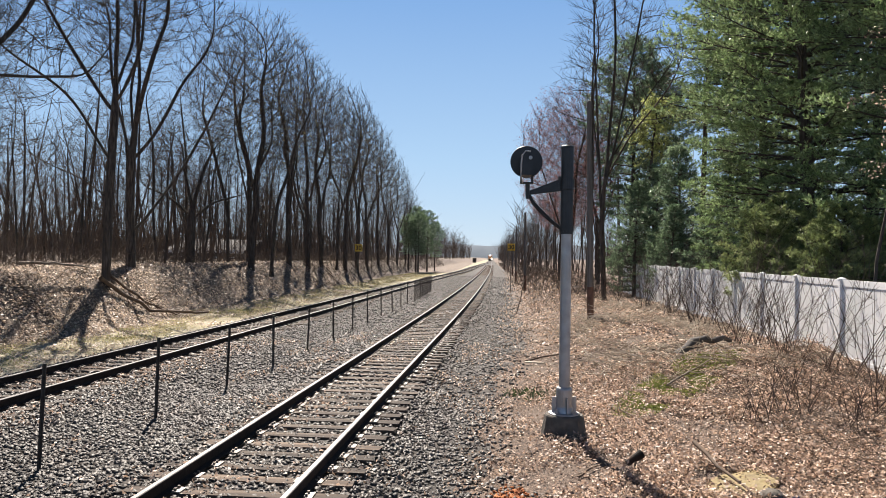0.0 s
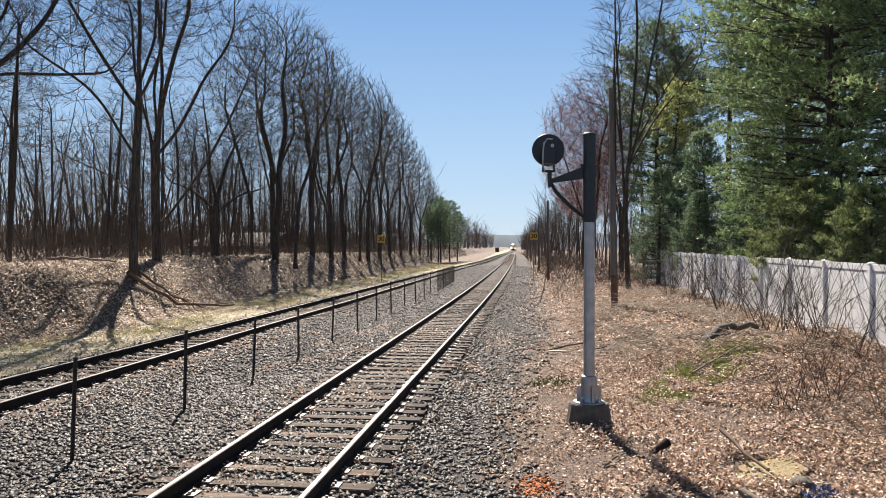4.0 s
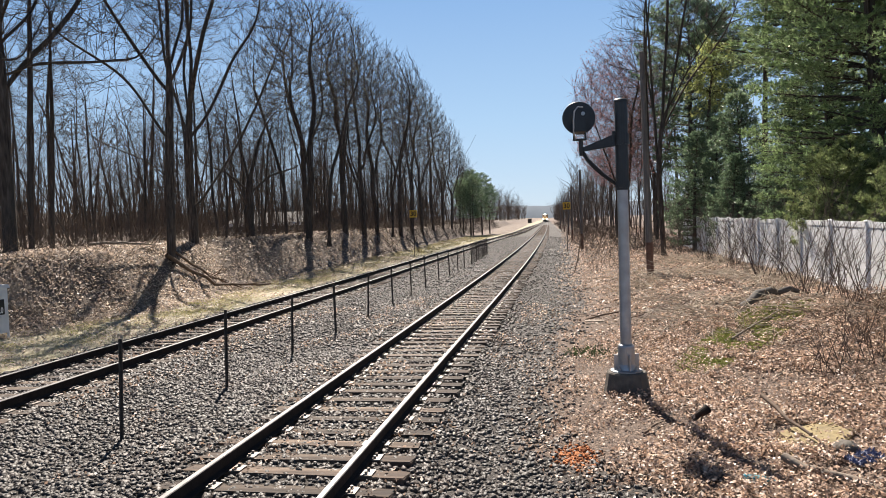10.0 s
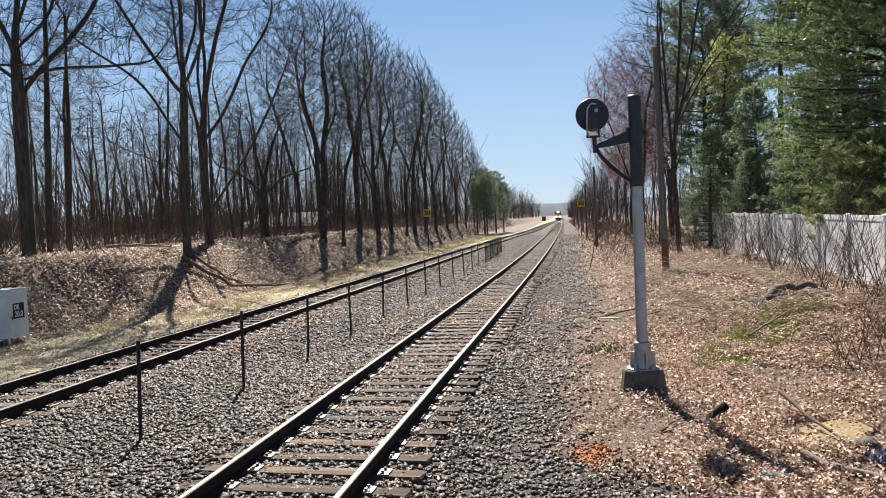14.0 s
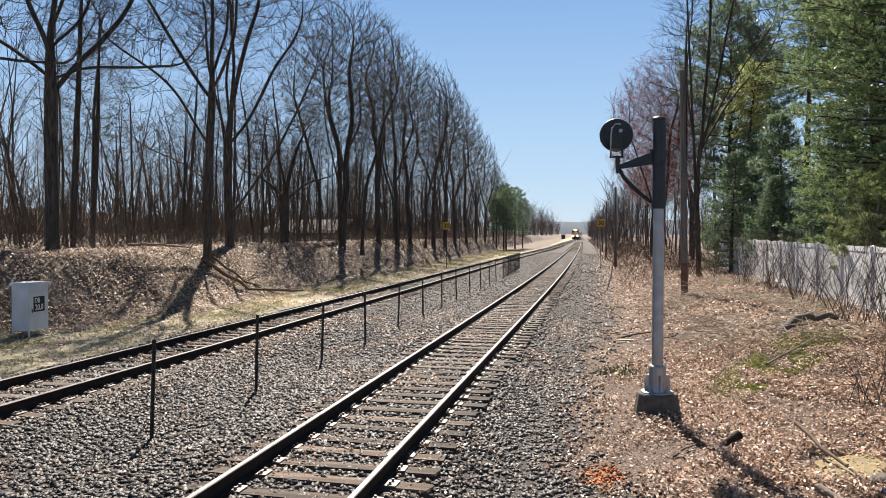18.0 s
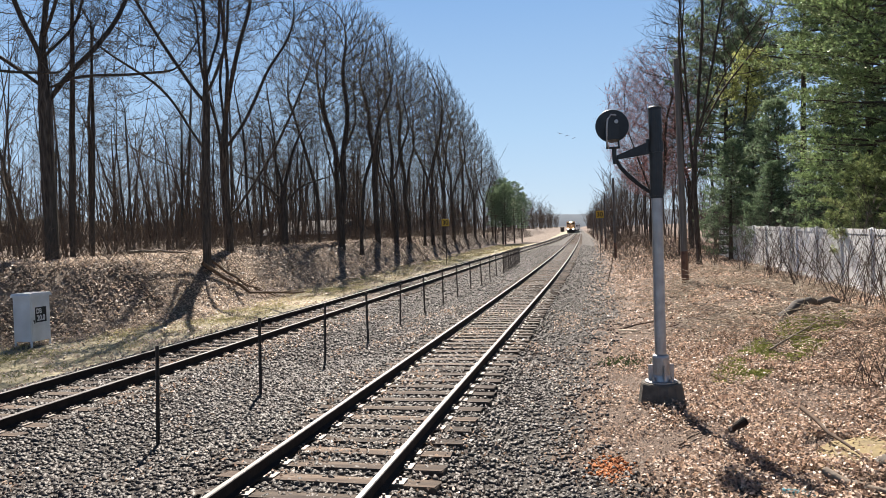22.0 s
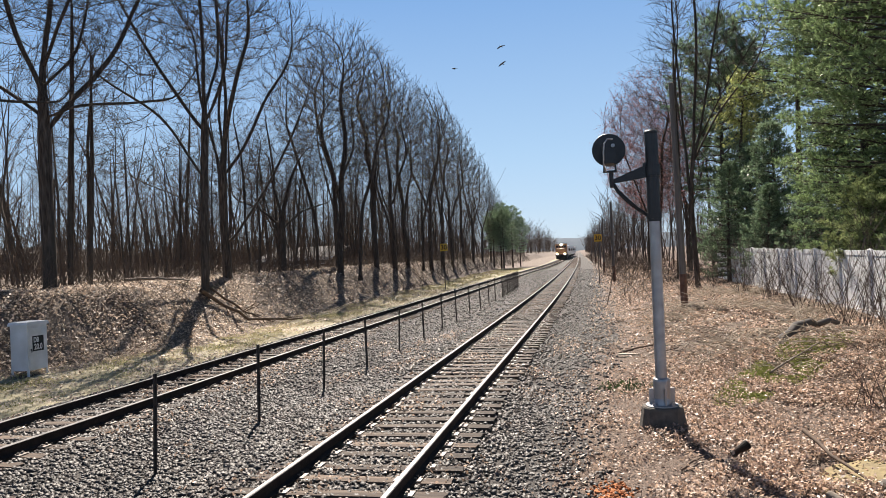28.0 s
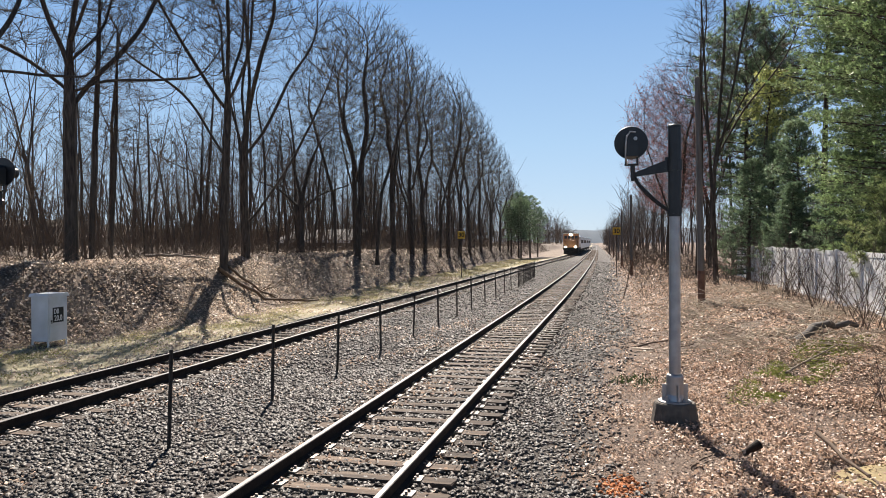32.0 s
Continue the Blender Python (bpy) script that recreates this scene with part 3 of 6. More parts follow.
tree_kind("maple", [TWIG, BUD], seed=14, radius=0.2, n=4600, step=0.36, kill=0.46, reach=3.4, buds=2600, lift=0.34, fine=0.011, twig_len=(0.4, 1.0), twigs=2, guides=[
    upright(6.0, 0, (-1.4, 0.3), (-1.5, 0.3)), upright(6.4, 0, (0.0, 0.0), (0.1, 0.0)), upright(6.0, 0, (1.2, -0.5), (1.6, -0.6)), upright(5.5, 0, (0.2, 1.6), (0.4, 2.0)),
    [(-1.45, 0.3, 3.6), (-2.4, 0.3, 7.2), (-3.1, 0.4, 9.6)], [(0.05, 0, 4.4), (-0.6, -0.8, 8.0), (-0.9, -1.6, 11.0)], [(1.4, -0.5, 4.0), (2.6, -0.6, 7.4), (3.2, -0.8, 9.8)], [(0.1, 0, 5.0), (0.6, 0.3, 9.0), (0.7, 0.3, 12.5)]],
    blobs=[(0, 0, 10.6, 4.2, 4.0, 5.3, 1)])
for _key, _seed, _w, _lean in (("column_a", 15, 2.7, 0.2), ("column_b", 25, 3.2, -0.3)):
    tree_kind(_key, [TWIG, BUD], seed=_seed, radius=0.2, n=3200, step=0.36, kill=0.48, reach=3.4, buds=700, twigs=2, lift=0.34, fine=0.0112, twig_len=(0.4, 1.0), guides=[
        upright(9.5, _lean, (0, 0), (0.2, 0)), upright(6.5, 0, (1.1, 0.6), (1.4, 0.8)), [(0.0, 0, 3.6), (-1.0, 0.3, 7.0), (-1.6, 0.5, 10.5)], [(0.1, 0, 5.0), (0.8, -0.9, 8.5), (1.3, -1.3, 12.0)], [(0, 0, 6.2), (-0.3, 0.9, 9.5), (-0.5, 1.2, 13.0)]],
        blobs=[(0.1, 0, 11.2, _w, _w, 5.6, 1)])
for _key, _seed, _h, _w, _r in (("slim_a", 16, 12.0, 1.6, 0.085), ("slim_b", 17, 9.0, 1.5, 0.06), ("slim_c", 18, 14.0, 2.2, 0.11)):
    tree_kind(_key, [TWIG, BUD], seed=_seed, radius=_r, n=800, step=0.4, kill=0.46, reach=3.0, twigs=2, fine=0.0075, lift=0.2, guides=[upright(_h * 0.86, 0.15, (0, 0), (0.2, 0.1))], blobs=[(0.1, 0.1, _h * 0.68, _w, _w, _h * 0.34, 1)])
tree_kind("red", [TWIG_RED, BUD_RED], seed=19, radius=0.14, n=3200, step=0.34, kill=0.46, buds=15000, lift=0.3, fine=0.008, twig_len=(0.4, 1.0), twigs=3, guides=[upright(6.0, 0, (0, 0), (-0.2, 0)), upright(6.5, 0, (0.7, 0.4), (1.2, 0.6)), [(0, 0, 2.4), (-1.2, 0.2, 6.0), (-2.2, 0.3, 9.0)], [(0, 0, 3.4), (0.5, -1.2, 8.0), (0.8, -1.6, 11.0)]],
    blobs=[(-0.2, 0, 9.2, 3.7, 3.5, 5.4, 1)])
tree_kind("stems", [TWIG, BUD], seed=20, radius=0.125, n=4200, step=0.4, kill=0.46, lift=0.45, fine=0.011, twig_len=(0.4, 1.0), twigs=2, guides=[
    [(0, 0, -0.5), (-0.15, 0, 3.0), (-0.35, 0, 7.0), (-0.6, 0, 12.0), (-0.8, 0.1, 18.0)], [(-0.2, 0, 4.2), (0.1, 0.1, 7.0), (0.3, 0.2, 12.0), (0.3, 0.2, 18.0)],
    [(-0.2, 0, 5.0), (0.5, -0.2, 8.0), (1.3, -0.4, 12.5), (2.2, -0.6, 17.5)], [(0.0, 0, 6.0), (1.4, 0.4, 8.5), (2.6, 0.6, 10.2), (3.9, 0.8, 12.2)], [(0.2, 0, 6.8), (1.6, -0.6, 9.4), (3.1, -1.0, 11.4)], [(-0.3, 0, 6.2), (-0.6, 0.9, 10.0), (-0.9, 1.4, 15.0)]],
    blobs=[(0.5, 0, 13.6, 2.3, 2.1, 7.0, 5), (2.8, 0.2, 11.6, 1.7, 1.6, 2.2, 1)])

BANK = "trees along the bank"
plant("fan_a", -13.7, 29.2, 30, label="tall leafless tree with a slim dark trunk on the bank edge", group=BANK)
plant("fan_b", -15.0, 33.6, 26, label="large leafless tree with forking dark limbs on the bank", group=BANK)
plant("fork", -16.6, 23.4, 40, label="large leafless tree with wide crooked limbs on the bank", group=BANK)
plant("fork", -17.6, 19.2, 75, 0.95, label="large leafless tree with wide crooked limbs on the bank", group=BANK)
plant("slim_c", -17.5, 25.6, 20, group=BANK)
plant("oak", -17.6, 46.0, 10, 0.9, label="stout leafless oak with low spreading limbs behind the bank", group=BANK)
for x, y, k, a, s in ((-15.0, 50, "maple", 20, 1.13), (-17.0, 55, "column_b", 80, 1.05), (-15.4, 60, "column_a", 140, 1.13), (-15.2, 65, "column_b", 20, 1.13), (-15.6, 71, "maple", 200, 1.12),
                      (-15.0, 79, "column_b", 250, 1.2), (-15.2, 86, "column_a", 310, 1.18), (-15.6, 94, "column_b", 45, 1.15), (-15.7, 103, "column_a", 160, 1.1), (-16.0, 113, "column_b", 90, 1.06), (-16.2, 123, "column_a", 60, 0.98),
                      (-16.6, 136, "column_b", 10, 0.85), (-18.5, 150, "slim_c", 20, 0.95), (-20.5, 180, "slim_c", 120, 1.0), (-19.5, 165, "slim_c", 20, 0.95), (-23.5, 215, "slim_c", 70, 1.0), (-27, 260, "slim_c", 10, 1.1)):
    plant(k, x, y, a, s, group=BANK)

# slim trees of the wood behind
rng_w = random.Random(5)
SLIMS = ("slim_a", "slim_b", "slim_c")
count = 0
while count < 124:
    y = rng_w.uniform(14, 110) if count < 94 else rng_w.uniform(100, 280)
    x = foot(y) - 5.0 - rng_w.expovariate(1 / 10.0)
    if x < -52:
        continue
    plant(rng_w.choice(SLIMS), x, y, rng_w.uniform(0, 360), rng_w.uniform(0.75, 1.15), "slim leafless tree in the wood behind the bank", "slim trees of the wood", tilt=(rng_w.uniform(-4, 4), rng_w.uniform(-4, 4)))
    count += 1

# bare trees right of the line
RIGHT = "bare trees along the fence side"
plant("stems", 7.6, 36.5, -8, 1.0, "tall leafless tree with several upright stems near the fence", RIGHT)
plant("red", 7.2, 54, 0, 1.0, "leafless maple with a haze of reddish buds", RIGHT)
plant("red", 7.3, 66, 100, 1.05, "leafless maple with a haze of reddish buds", RIGHT)
for x, y, k, s in ((7.8, 47, "slim_c", 1.2), (8.6, 52, "slim_c", 1.0), (8.3, 76, "slim_c", 0.9), (9.0, 82, "column_a", 0.75), (8.6, 92, "slim_a", 1.0), (8.8, 100, "slim_c", 0.9), (8.6, 118, "slim_c", 0.9),
                   (8.2, 135, "slim_c", 0.8), (7.8, 160, "slim_c", 0.9), (9.5, 145, "slim_c", 1.0), (8.6, 172, "slim_a", 1.1), (7.8, 200, "slim_c", 1.0), (7.2, 185, "slim_c", 0.8), (6.4, 215, "slim_c", 0.9), (4.8, 260, "slim_c", 0.9), (3.3, 310, "slim_c", 1.0),
                   (10.0, 60, "column_a", 0.8), (11.0, 70, "column_b", 0.9), (12.0, 62, "slim_c", 1.0), (11.0, 84, "slim_a", 1.1), (12.0, 110, "slim_c", 1.0)):
    plant(k, x, y, y * 37 % 360, s, "leafless tree beside the railway line", RIGHT)


# ---- conifers ----
def conifer(seed, height, radius, reach, low=0.12, full=0.35, taper=0.8, whorl=0.55, per=5, droop=0.15, hook=0.5, sprays=4.5, needle=0.12, blades=10, gaps=0.12, width=0.09, dead=None):
    """A conifer: trunk, whorls of branches that carry flat sprays of needle tufts, with gaps between them."""
    rng = np.random.default_rng(seed)
    tr, cr = Gather(), Gather()
    pts = polyline(rng, np.array([0, 0, -0.4]), np.array([0, 0, 1.0]), height + 0.4, 14, 0.012, 0.05)
    tr.add(*tube(pts, radius * (1 - 0.93 * np.linspace(0, 1, 15)), 10))

    def on_trunk(z):
        w = (z + 0.4) / (height + 0.4) * 14
        k = min(int(w), 13)
        return pts[k] + (pts[k + 1] - pts[k]) * (w - k)

    if dead:                                      # bare dead branches below the green crown
        z = height * dead
        while z < height * low:
            for i in range(3):
                a = rng.uniform(0, 6.28)
                ln = rng.uniform(1.0, 3.2)
                br = polyline(rng, on_trunk(z), np.array([math.cos(a), math.sin(a), rng.uniform(-0.15, 0.2)]), ln, 6, 0.10, 0.02)
                cr.add(*tube(br, np.linspace(0.05, 0.012, 7), 5))
                for j in range(4):
                    q = br[int(rng.integers(2, 6))]
                    cr.add(*tube(polyline(rng, q, offshoot(rng, unit(br[-1] - br[0]), 0.8), ln * 0.3, 3, 0.15, 0.05), np.linspace(0.018, 0.006, 4), 3))
            z += rng.uniform(0.35, 0.8)
    start, way, length = [], [], []
    z = low * height
    while z < height * 0.985:
        u = (z / height - low) / (1 - low)
        ln = reach * (0.62 + 0.38 * min(1.0, u / full)) * (1 - max(0.0, (u - full) / (1 - full)) ** 1.3) ** taper + 0.22
        a0 = rng.uniform(0, 6.28)
        for i in range(per):
            if rng.random() < gaps:
                continue
            a = a0 + i * 6.28 / per + rng.normal(0, 0.28)
            L = ln * rng.uniform(0.62, 1.15)
            out = np.array([math.cos(a), math.sin(a), 0.0])
            s = np.linspace(0, 1, 8)
            sag = droop * (0.5 + rng.random())
            br = on_trunk(z) + np.outer(s * L, out) + np.outer(L * ((0.12 + 0.45 * u) * s - sag * s * s + sag * hook * s ** 4), [0, 0, 1.0]) + np.cumsum(rng.normal(0, 0.025 * L / 4, (8, 3)), axis=0)
            cr.add(*tube(br, np.linspace(max(radius * 0.2 * (1.15 - u), 0.018), 0.007, 8), 4))
            m = max(4, int(L * sprays))
            w = 0.30 + 0.70 * (np.arange(m) + rng.random(m)) / m
            k = np.minimum((w * 7).astype(int), 6)
            p = br[k] + (br[k + 1] - br[k]) * (w * 7 - k)[:, None]
            d = unit_rows(br[k + 1] - br[k])
            side = np.cross(d, np.array([0, 0, 1.0])) * np.where(np.arange(m) % 2, 1, -1)[:, None]
            ang = rng.uniform(0.35, 1.15, m)[:, None]
            start.append(p)
            way.append(d * np.cos(ang) + side * np.sin(ang) + np.stack([np.zeros(m), np.zeros(m), rng.uniform(-0.25, 0.55, m)], 1))
            length.append((0.22 + 0.42 * L * (1.12 - w) * rng.uniform(0.5, 1.1, m)) * min(1.0, 0.5 + L / 3))
        z += whorl * rng.uniform(0.75, 1.25) * (1.1 - 0.45 * u)
    p, d, ln = np.concatenate(start), unit_rows(np.concatenate(way)), np.concatenate(length)
    cr.add(*twig_tubes(p, d, ln, np.full(len(p), 0.008), rng.normal(0, 0.12, (len(p), 3)) + np.array([0, 0, 0.12])))
    t = np.array([0.3, 0.48, 0.65, 0.82, 1.0])
    tuft = (p[:, None, :] + d[:, None, :] * (ln[:, None] * t[None])[:, :, None] + rng.normal(0, 0.045, (len(p), 5, 3))).reshape(-1, 3)
    td = unit_rows(np.repeat(d, 5, axis=0) * 0.8 + np.array([0, 0, 0.55]) + rng.normal(0, 0.35, (len(tuft), 3)))
    s, w = np.repeat(tuft, blades, axis=0), np.repeat(td, blades, axis=0)
    n = len(s)
    d = unit_rows(w * 0.95 + rng.normal(0, 0.48, (n, 3)))
    side = unit_rows(np.cross(d, rng.normal(0, 1, (n, 3))))
    ln = (needle * rng.uniform(0.7, 1.3, n))[:, None]
    v = np.stack([s, s + d * ln * 0.55 + side * ln * width, s + d * ln, s + d * ln * 0.55 - side * ln * width], axis=1).reshape(-1, 3)
    cr.add(v, np.arange(n * 4).reshape(-1, 4), 1)
    return tr, cr


def conifer_kind(key, mat, **kw):
    tr, cr = conifer(**kw)
    obs = [tr.make("trunk", [BARK]), cr.make("crown", [BARK, mat], smooth=False)]
    TREE_PARTS[key] = tuple(o.data for o in obs)
    for o in obs:
        bpy.data.objects.remove(o)


def plant_conifer(key, x, y, turn, size, label, group, stretch=1.0):
    root = empty("conifer")
    root.matrix_basis = pose(x, y, ground_z(x, y), 0, 0, turn) @ Matrix.Diagonal((size, size, size * stretch, 1))
    for nm, me in zip(("trunk", "crown"), TREE_PARTS[key]):
        o = new(nm, me)
        o.parent = root
    return tagged(root, label, "conifer", group)


conifer_kind("pine_a", PINE, seed=31, height=19, radius=0.32, reach=4.9, low=0.09, full=0.45, taper=0.7, whorl=0.5, per=7, sprays=6, needle=0.14, blades=9, gaps=0.17, width=0.095)
conifer_kind("pine_b", PINE, seed=32, height=19, radius=0.17, reach=2.8, low=0.70, full=0.3, needle=0.14, blades=9, gaps=0.2, dead=0.46)
conifer_kind("pine_c", SPRUCE, seed=34, height=16, radius=0.24, reach=2.9, low=0.30, full=0.5, taper=0.55, whorl=0.5, per=6, sprays=5, needle=0.2, blades=6, gaps=0.1, width=0.11)
conifer_kind("young_pine", YOUNG, seed=35, height=6, radius=0.11, reach=2.3, low=0.06, full=0.3, whorl=0.34, per=7, droop=-0.05, hook=0.2, sprays=8, needle=0.15, blades=9, gaps=0.05)
conifer_kind("spruce", SPRUCE, seed=33, height=8, radius=0.15, reach=2.2, low=0.06, full=0.12, taper=1.0, whorl=0.3, per=7, droop=0.3, hook=0.7, sprays=5, needle=0.15, blades=5, gaps=0.12, width=0.12)
PINES = "pines behind the white fence"
PL = "tall white pine with soft green needles behind the white fence"
plant_conifer("pine_a", 13.7, 27.6, 0, 1.0, PL, PINES)
plant_conifer("pine_a", 15.2, 21.4, 130, 0.9, PL, PINES)
plant_conifer("pine_a", 17.6, 31.5, 230, 1.0, PL, PINES)
plant_conifer("pine_a", 14.0, 33.0, 75, 0.8, PL, PINES)
plant_conifer("young_pine", 11.5, 24.0, 0, 0.68, "low young pine with bright soft needles behind the fence", PINES)
plant_conifer("young_pine", 12.2, 21.4, 100, 0.6, "low young pine with bright soft needles behind the fence", PINES)
plant_conifer("pine_b", 11.9, 35.5, 40, 1.0, "tall pine with a half-bare trunk and dead lower branches", PINES)
for x, y, a, s in ((11.2, 51.0, 160, 1.06), (13.2, 54.0, 20, 0.95), (16.5, 44.0, 130, 1.0)):
    plant_conifer("pine_c", x, y, a, s, "dark pine standing behind bare trees", PINES)
for x, y, a, s in ((9.8, 41.5, 0, 0.8), (11.2, 43.5, 90, 0.95), (11.9, 39.0, 200, 1.0), (12.6, 34.0, 50, 0.85), (10.8, 37.0, 20, 0.6), (18.5, 26.0, 150, 0.8), (19.5, 21.5, 300, 0.8)):
    plant_conifer("spruce", x, y, a, s, "dark green spruce behind the white fence", PINES)
FAR_EV = "evergreens at the far end of the bank"
for x, y, a, s in ((-13.2, 128, 0, 0.66), (-14.4, 134, 120, 0.74), (-12.9, 139, 240, 0.72), (-12.2, 146, 60, 0.6), (-15.2, 130, 200, 0.62)):
    plant_conifer("pine_c", x, y, a, s, "dark evergreen standing apart at the bank end", FAR_EV)


def willow(x, y):
    rng = np.random.default_rng(41)
    tr, cr = Gather(), Gather()
    pts = polyline(rng, np.array([0, 0, -0.4]), np.array([0, 0, 1.0]), 11.6, 10, 0.04, 0.05)
    tr.add(*tube(pts, np.linspace(0.2, 0.04, 11), 8))
    cent = []
    for i in range(34):
        a = rng.uniform(0, 6.28)
        k = int(rng.integers(8, 11))
        b = polyline(rng, pts[k], np.array([math.cos(a), math.sin(a), 0.7]), rng.uniform(0.5, 1.3), 4, 0.15, -0.1)
        cr.add(*tube(b, np.linspace(0.03, 0.008, 5), 3))
        for j in range(4):
            h = polyline(rng, b[int(rng.integers(2, 5))], rng.normal(0, 0.5, 3) + np.array([0, 0, -0.3]), rng.uniform(0.8, 1.8), 5, 0.1, -0.35)
            cr.add(*tube(h, np.linspace(0.008, 0.004, 6), 3))
            for m in range(22):
                cent.append(h[int(rng.integers(0, 6))] + rng.normal(0, 0.1, 3))
    cr.add(*specks(rng, np.array(cent), 0.09, stretch=1.2), 1)
    root = empty("tree", x, y, ground_z(x, y))
    tr.make("trunk", [BARK], root)
    cr.make("crown", [TWIG, WILLOW], root, smooth=False)
    tagged(root, "willow with drooping strings of pale yellow-green young leaves", "tree", RIGHT)


willow(11.3, 45.0)

# ---- signal by the track ----
def lathe(bm, profile, n=24, m=None):
    """A turned body from (radius, height) pairs, closed at both ends."""
    rings = []
    for r, z in profile:
        rings.append([bm.verts.new((r * math.cos(2 * math.pi * i / n), r * math.sin(2 * math.pi * i / n), z)) for i in range(n)])
    for a, b in zip(rings, rings[1:]):
        for i in range(n):
            bm.faces.new((a[i], a[(i + 1) % n], b[(i + 1) % n], b[i]))
    bm.faces.new(rings[0][::-1])
    bm.faces.new(rings[-1])
    if m is not None:
        bmesh.ops.transform(bm, matrix=m, verts=[v for r in rings for v in r])
    return bm


def curve_rod(bm, pts, r, n=8):
    v, f = tube(pts, [r] * len(pts) if np.isscalar(r) else r, n)
    vs = [bm.verts.new(tuple(p)) for p in v]
    for q in f:
        bm.faces.new([vs[i] for i in q])
    k = len(vs)
    bm.faces.new(vs[:n][::-1])
    bm.faces.new(vs[k - n:])
    return bm


def signal(x, y, z, turn, label):
    s = empty("railway_signal", x, y, z, turn)
    bm = bmesh.new()
    lathe(bm, [(0.375, -0.25), (0.375, 0.0), (0.365, 0.05), (0.32, 0.32), (0.305, 0.34)], 14, pose(0, 0, 0, 0, 0, 22.5))
    base = part("base", bm, CONCRETE, s, "tapered concrete footing")
    bm = bmesh.new()
    lathe(bm, [(0.255, 0.342), (0.255, 0.362), (0.24, 0.367)], 28)
    part("flange", bm, GALV, s, "round steel base flange")
    for i in range(4):
        a = math.pi / 4 + i * math.pi / 2
        bm = bmesh.new()
        rod(bm, (0.20 * math.cos(a), 0.20 * math.sin(a), 0.36), (0.20 * math.cos(a), 0.20 * math.sin(a), 0.45), 0.016, n=8)
        rod(bm, (0.20 * math.cos(a), 0.20 * math.sin(a), 0.367), (0.20 * math.cos(a), 0.20 * math.sin(a), 0.40), 0.034, n=6)
        part("bolt", bm, GALV, s)
    bm = bmesh.new()
    lathe(bm, [(0.165, 0.366), (0.15, 0.42), (0.135, 0.46), (0.135, 0.74), (0.125, 0.77), (0.105, 0.785)], 24)
    for i in range(4):
        a = i * math.pi / 2
        box(bm, 0.10, 0.205, -0.012, 0.012, 0.36, 0.62, pose(0, 0, 0, 0, 0, math.degrees(a) + 10))
    part("socket", bm, GALV, s, "cast socket with ribs")
    bm = bmesh.new()
    lathe(bm, [(0.092, 0.75), (0.086, 3.32)], 24)
    part("pole", bm, GALV, s, "bare galvanised lower pole", smooth=False)
    bm = bmesh.new()
    lathe(bm, [(0.104, 3.29), (0.104, 4.70), (0.112, 4.705), (0.112, 4.735), (0.09, 4.755)], 24)
    part("upper_pole", bm, BLACK, s, "black-painted upper pole")
    bm = bmesh.new()
    lathe(bm, [(0.122, 4.02), (0.122, 4.20)], 20)
    box(bm, -0.15, -0.10, -0.04, 0.04, 4.0, 4.24)
    part("clamp", bm, BLACK, s)
    bm = bmesh.new()                                  # tapered arm
    a = [(-0.10, 4.20), (-0.10, 4.00), (-0.62, 3.93), (-0.68, 3.95), (-0.62, 4.00)]
    fr = [bm.verts.new((p, -0.035, q)) for p, q in a]
    bk = [bm.verts.new((p, 0.035, q)) for p, q in a]
    bm.faces.new(fr)
    bm.faces.new(bk[::-1])
    for i in range(5):
        bm.faces.new((fr[i], bk[i], bk[(i + 1) % 5], fr[(i + 1) % 5])[::-1])
    part("arm", bm, BLACK, s)
    bm = bmesh.new()
    curve_rod(bm, [(-0.62, 0, 3.93), (-0.55, 0, 3.80), (-0.42, 0, 3.66), (-0.27, 0, 3.52), (-0.10, 0, 3.39)], [0.03, 0.032, 0.036, 0.032, 0.03])
    lathe(bm, [(0.118, 3.33), (0.118, 3.43)], 20)
    part("brace", bm, BLACK, s)
    hx, hz = -0.67, 4.48
    bm = bmesh.new()
    lathe(bm, [(0.262, -0.012), (0.267, 0.0), (0.262, 0.012)], 40, pose(hx, 0.02, hz, 90, 0, 0))
    disc = part("background_disc", bm, BLACK, s, "round black backing disc")
    bm = bmesh.new()                                  # housing at the back: arched box
    prof = [(-0.105, -0.26)] + [(-0.105 * math.cos(t), 0.02 + 0.105 * math.sin(t)) for t in [math.pi * i / 10 for i in range(11)]] + [(0.105, -0.26)]
    f0 = [bm.verts.new((hx + p, -0.02, hz + q)) for p, q in prof]
    f1 = [bm.verts.new((hx + p * 0.88, -0.20, hz + q * 0.92)) for p, q in prof]
    bm.faces.new(f0)
    bm.faces.new(f1[::-1])
    for i in range(len(prof)):
        j = (i + 1) % len(prof)
        bm.faces.new((f0[i], f1[i], f1[j], f0[j]))
    housing = part("housing", bm, BLACK, s)
    bm = bmesh.new()
    rod(bm, (hx + 0.05, -0.20, hz + 0.04), (hx + 0.05, -0.225, hz + 0.04), 0.03, n=14)
    part("latch", bm, GALV, housing, "small round metal latch")
    bm = bmesh.new()
    curve_rod(bm, [(hx + 0.05, -0.21, hz + 0.14), (hx - 0.03, -0.22, hz + 0.15), (hx - 0.085, -0.22, hz + 0.08), (hx - 0.10, -0.21, hz - 0.06), (hx - 0.10, -0.18, hz - 0.26), (hx - 0.07, -0.1, hz - 0.36)], 0.014)
    part("conduit", bm, GALV, s, "thin bent conduit")
    bm = bmesh.new()
    for sx in (-0.09, 0.09):
        rod(bm, (hx + sx, -0.06, hz - 0.25), (hx + sx, -0.06, hz - 0.36), 0.016, n=8)
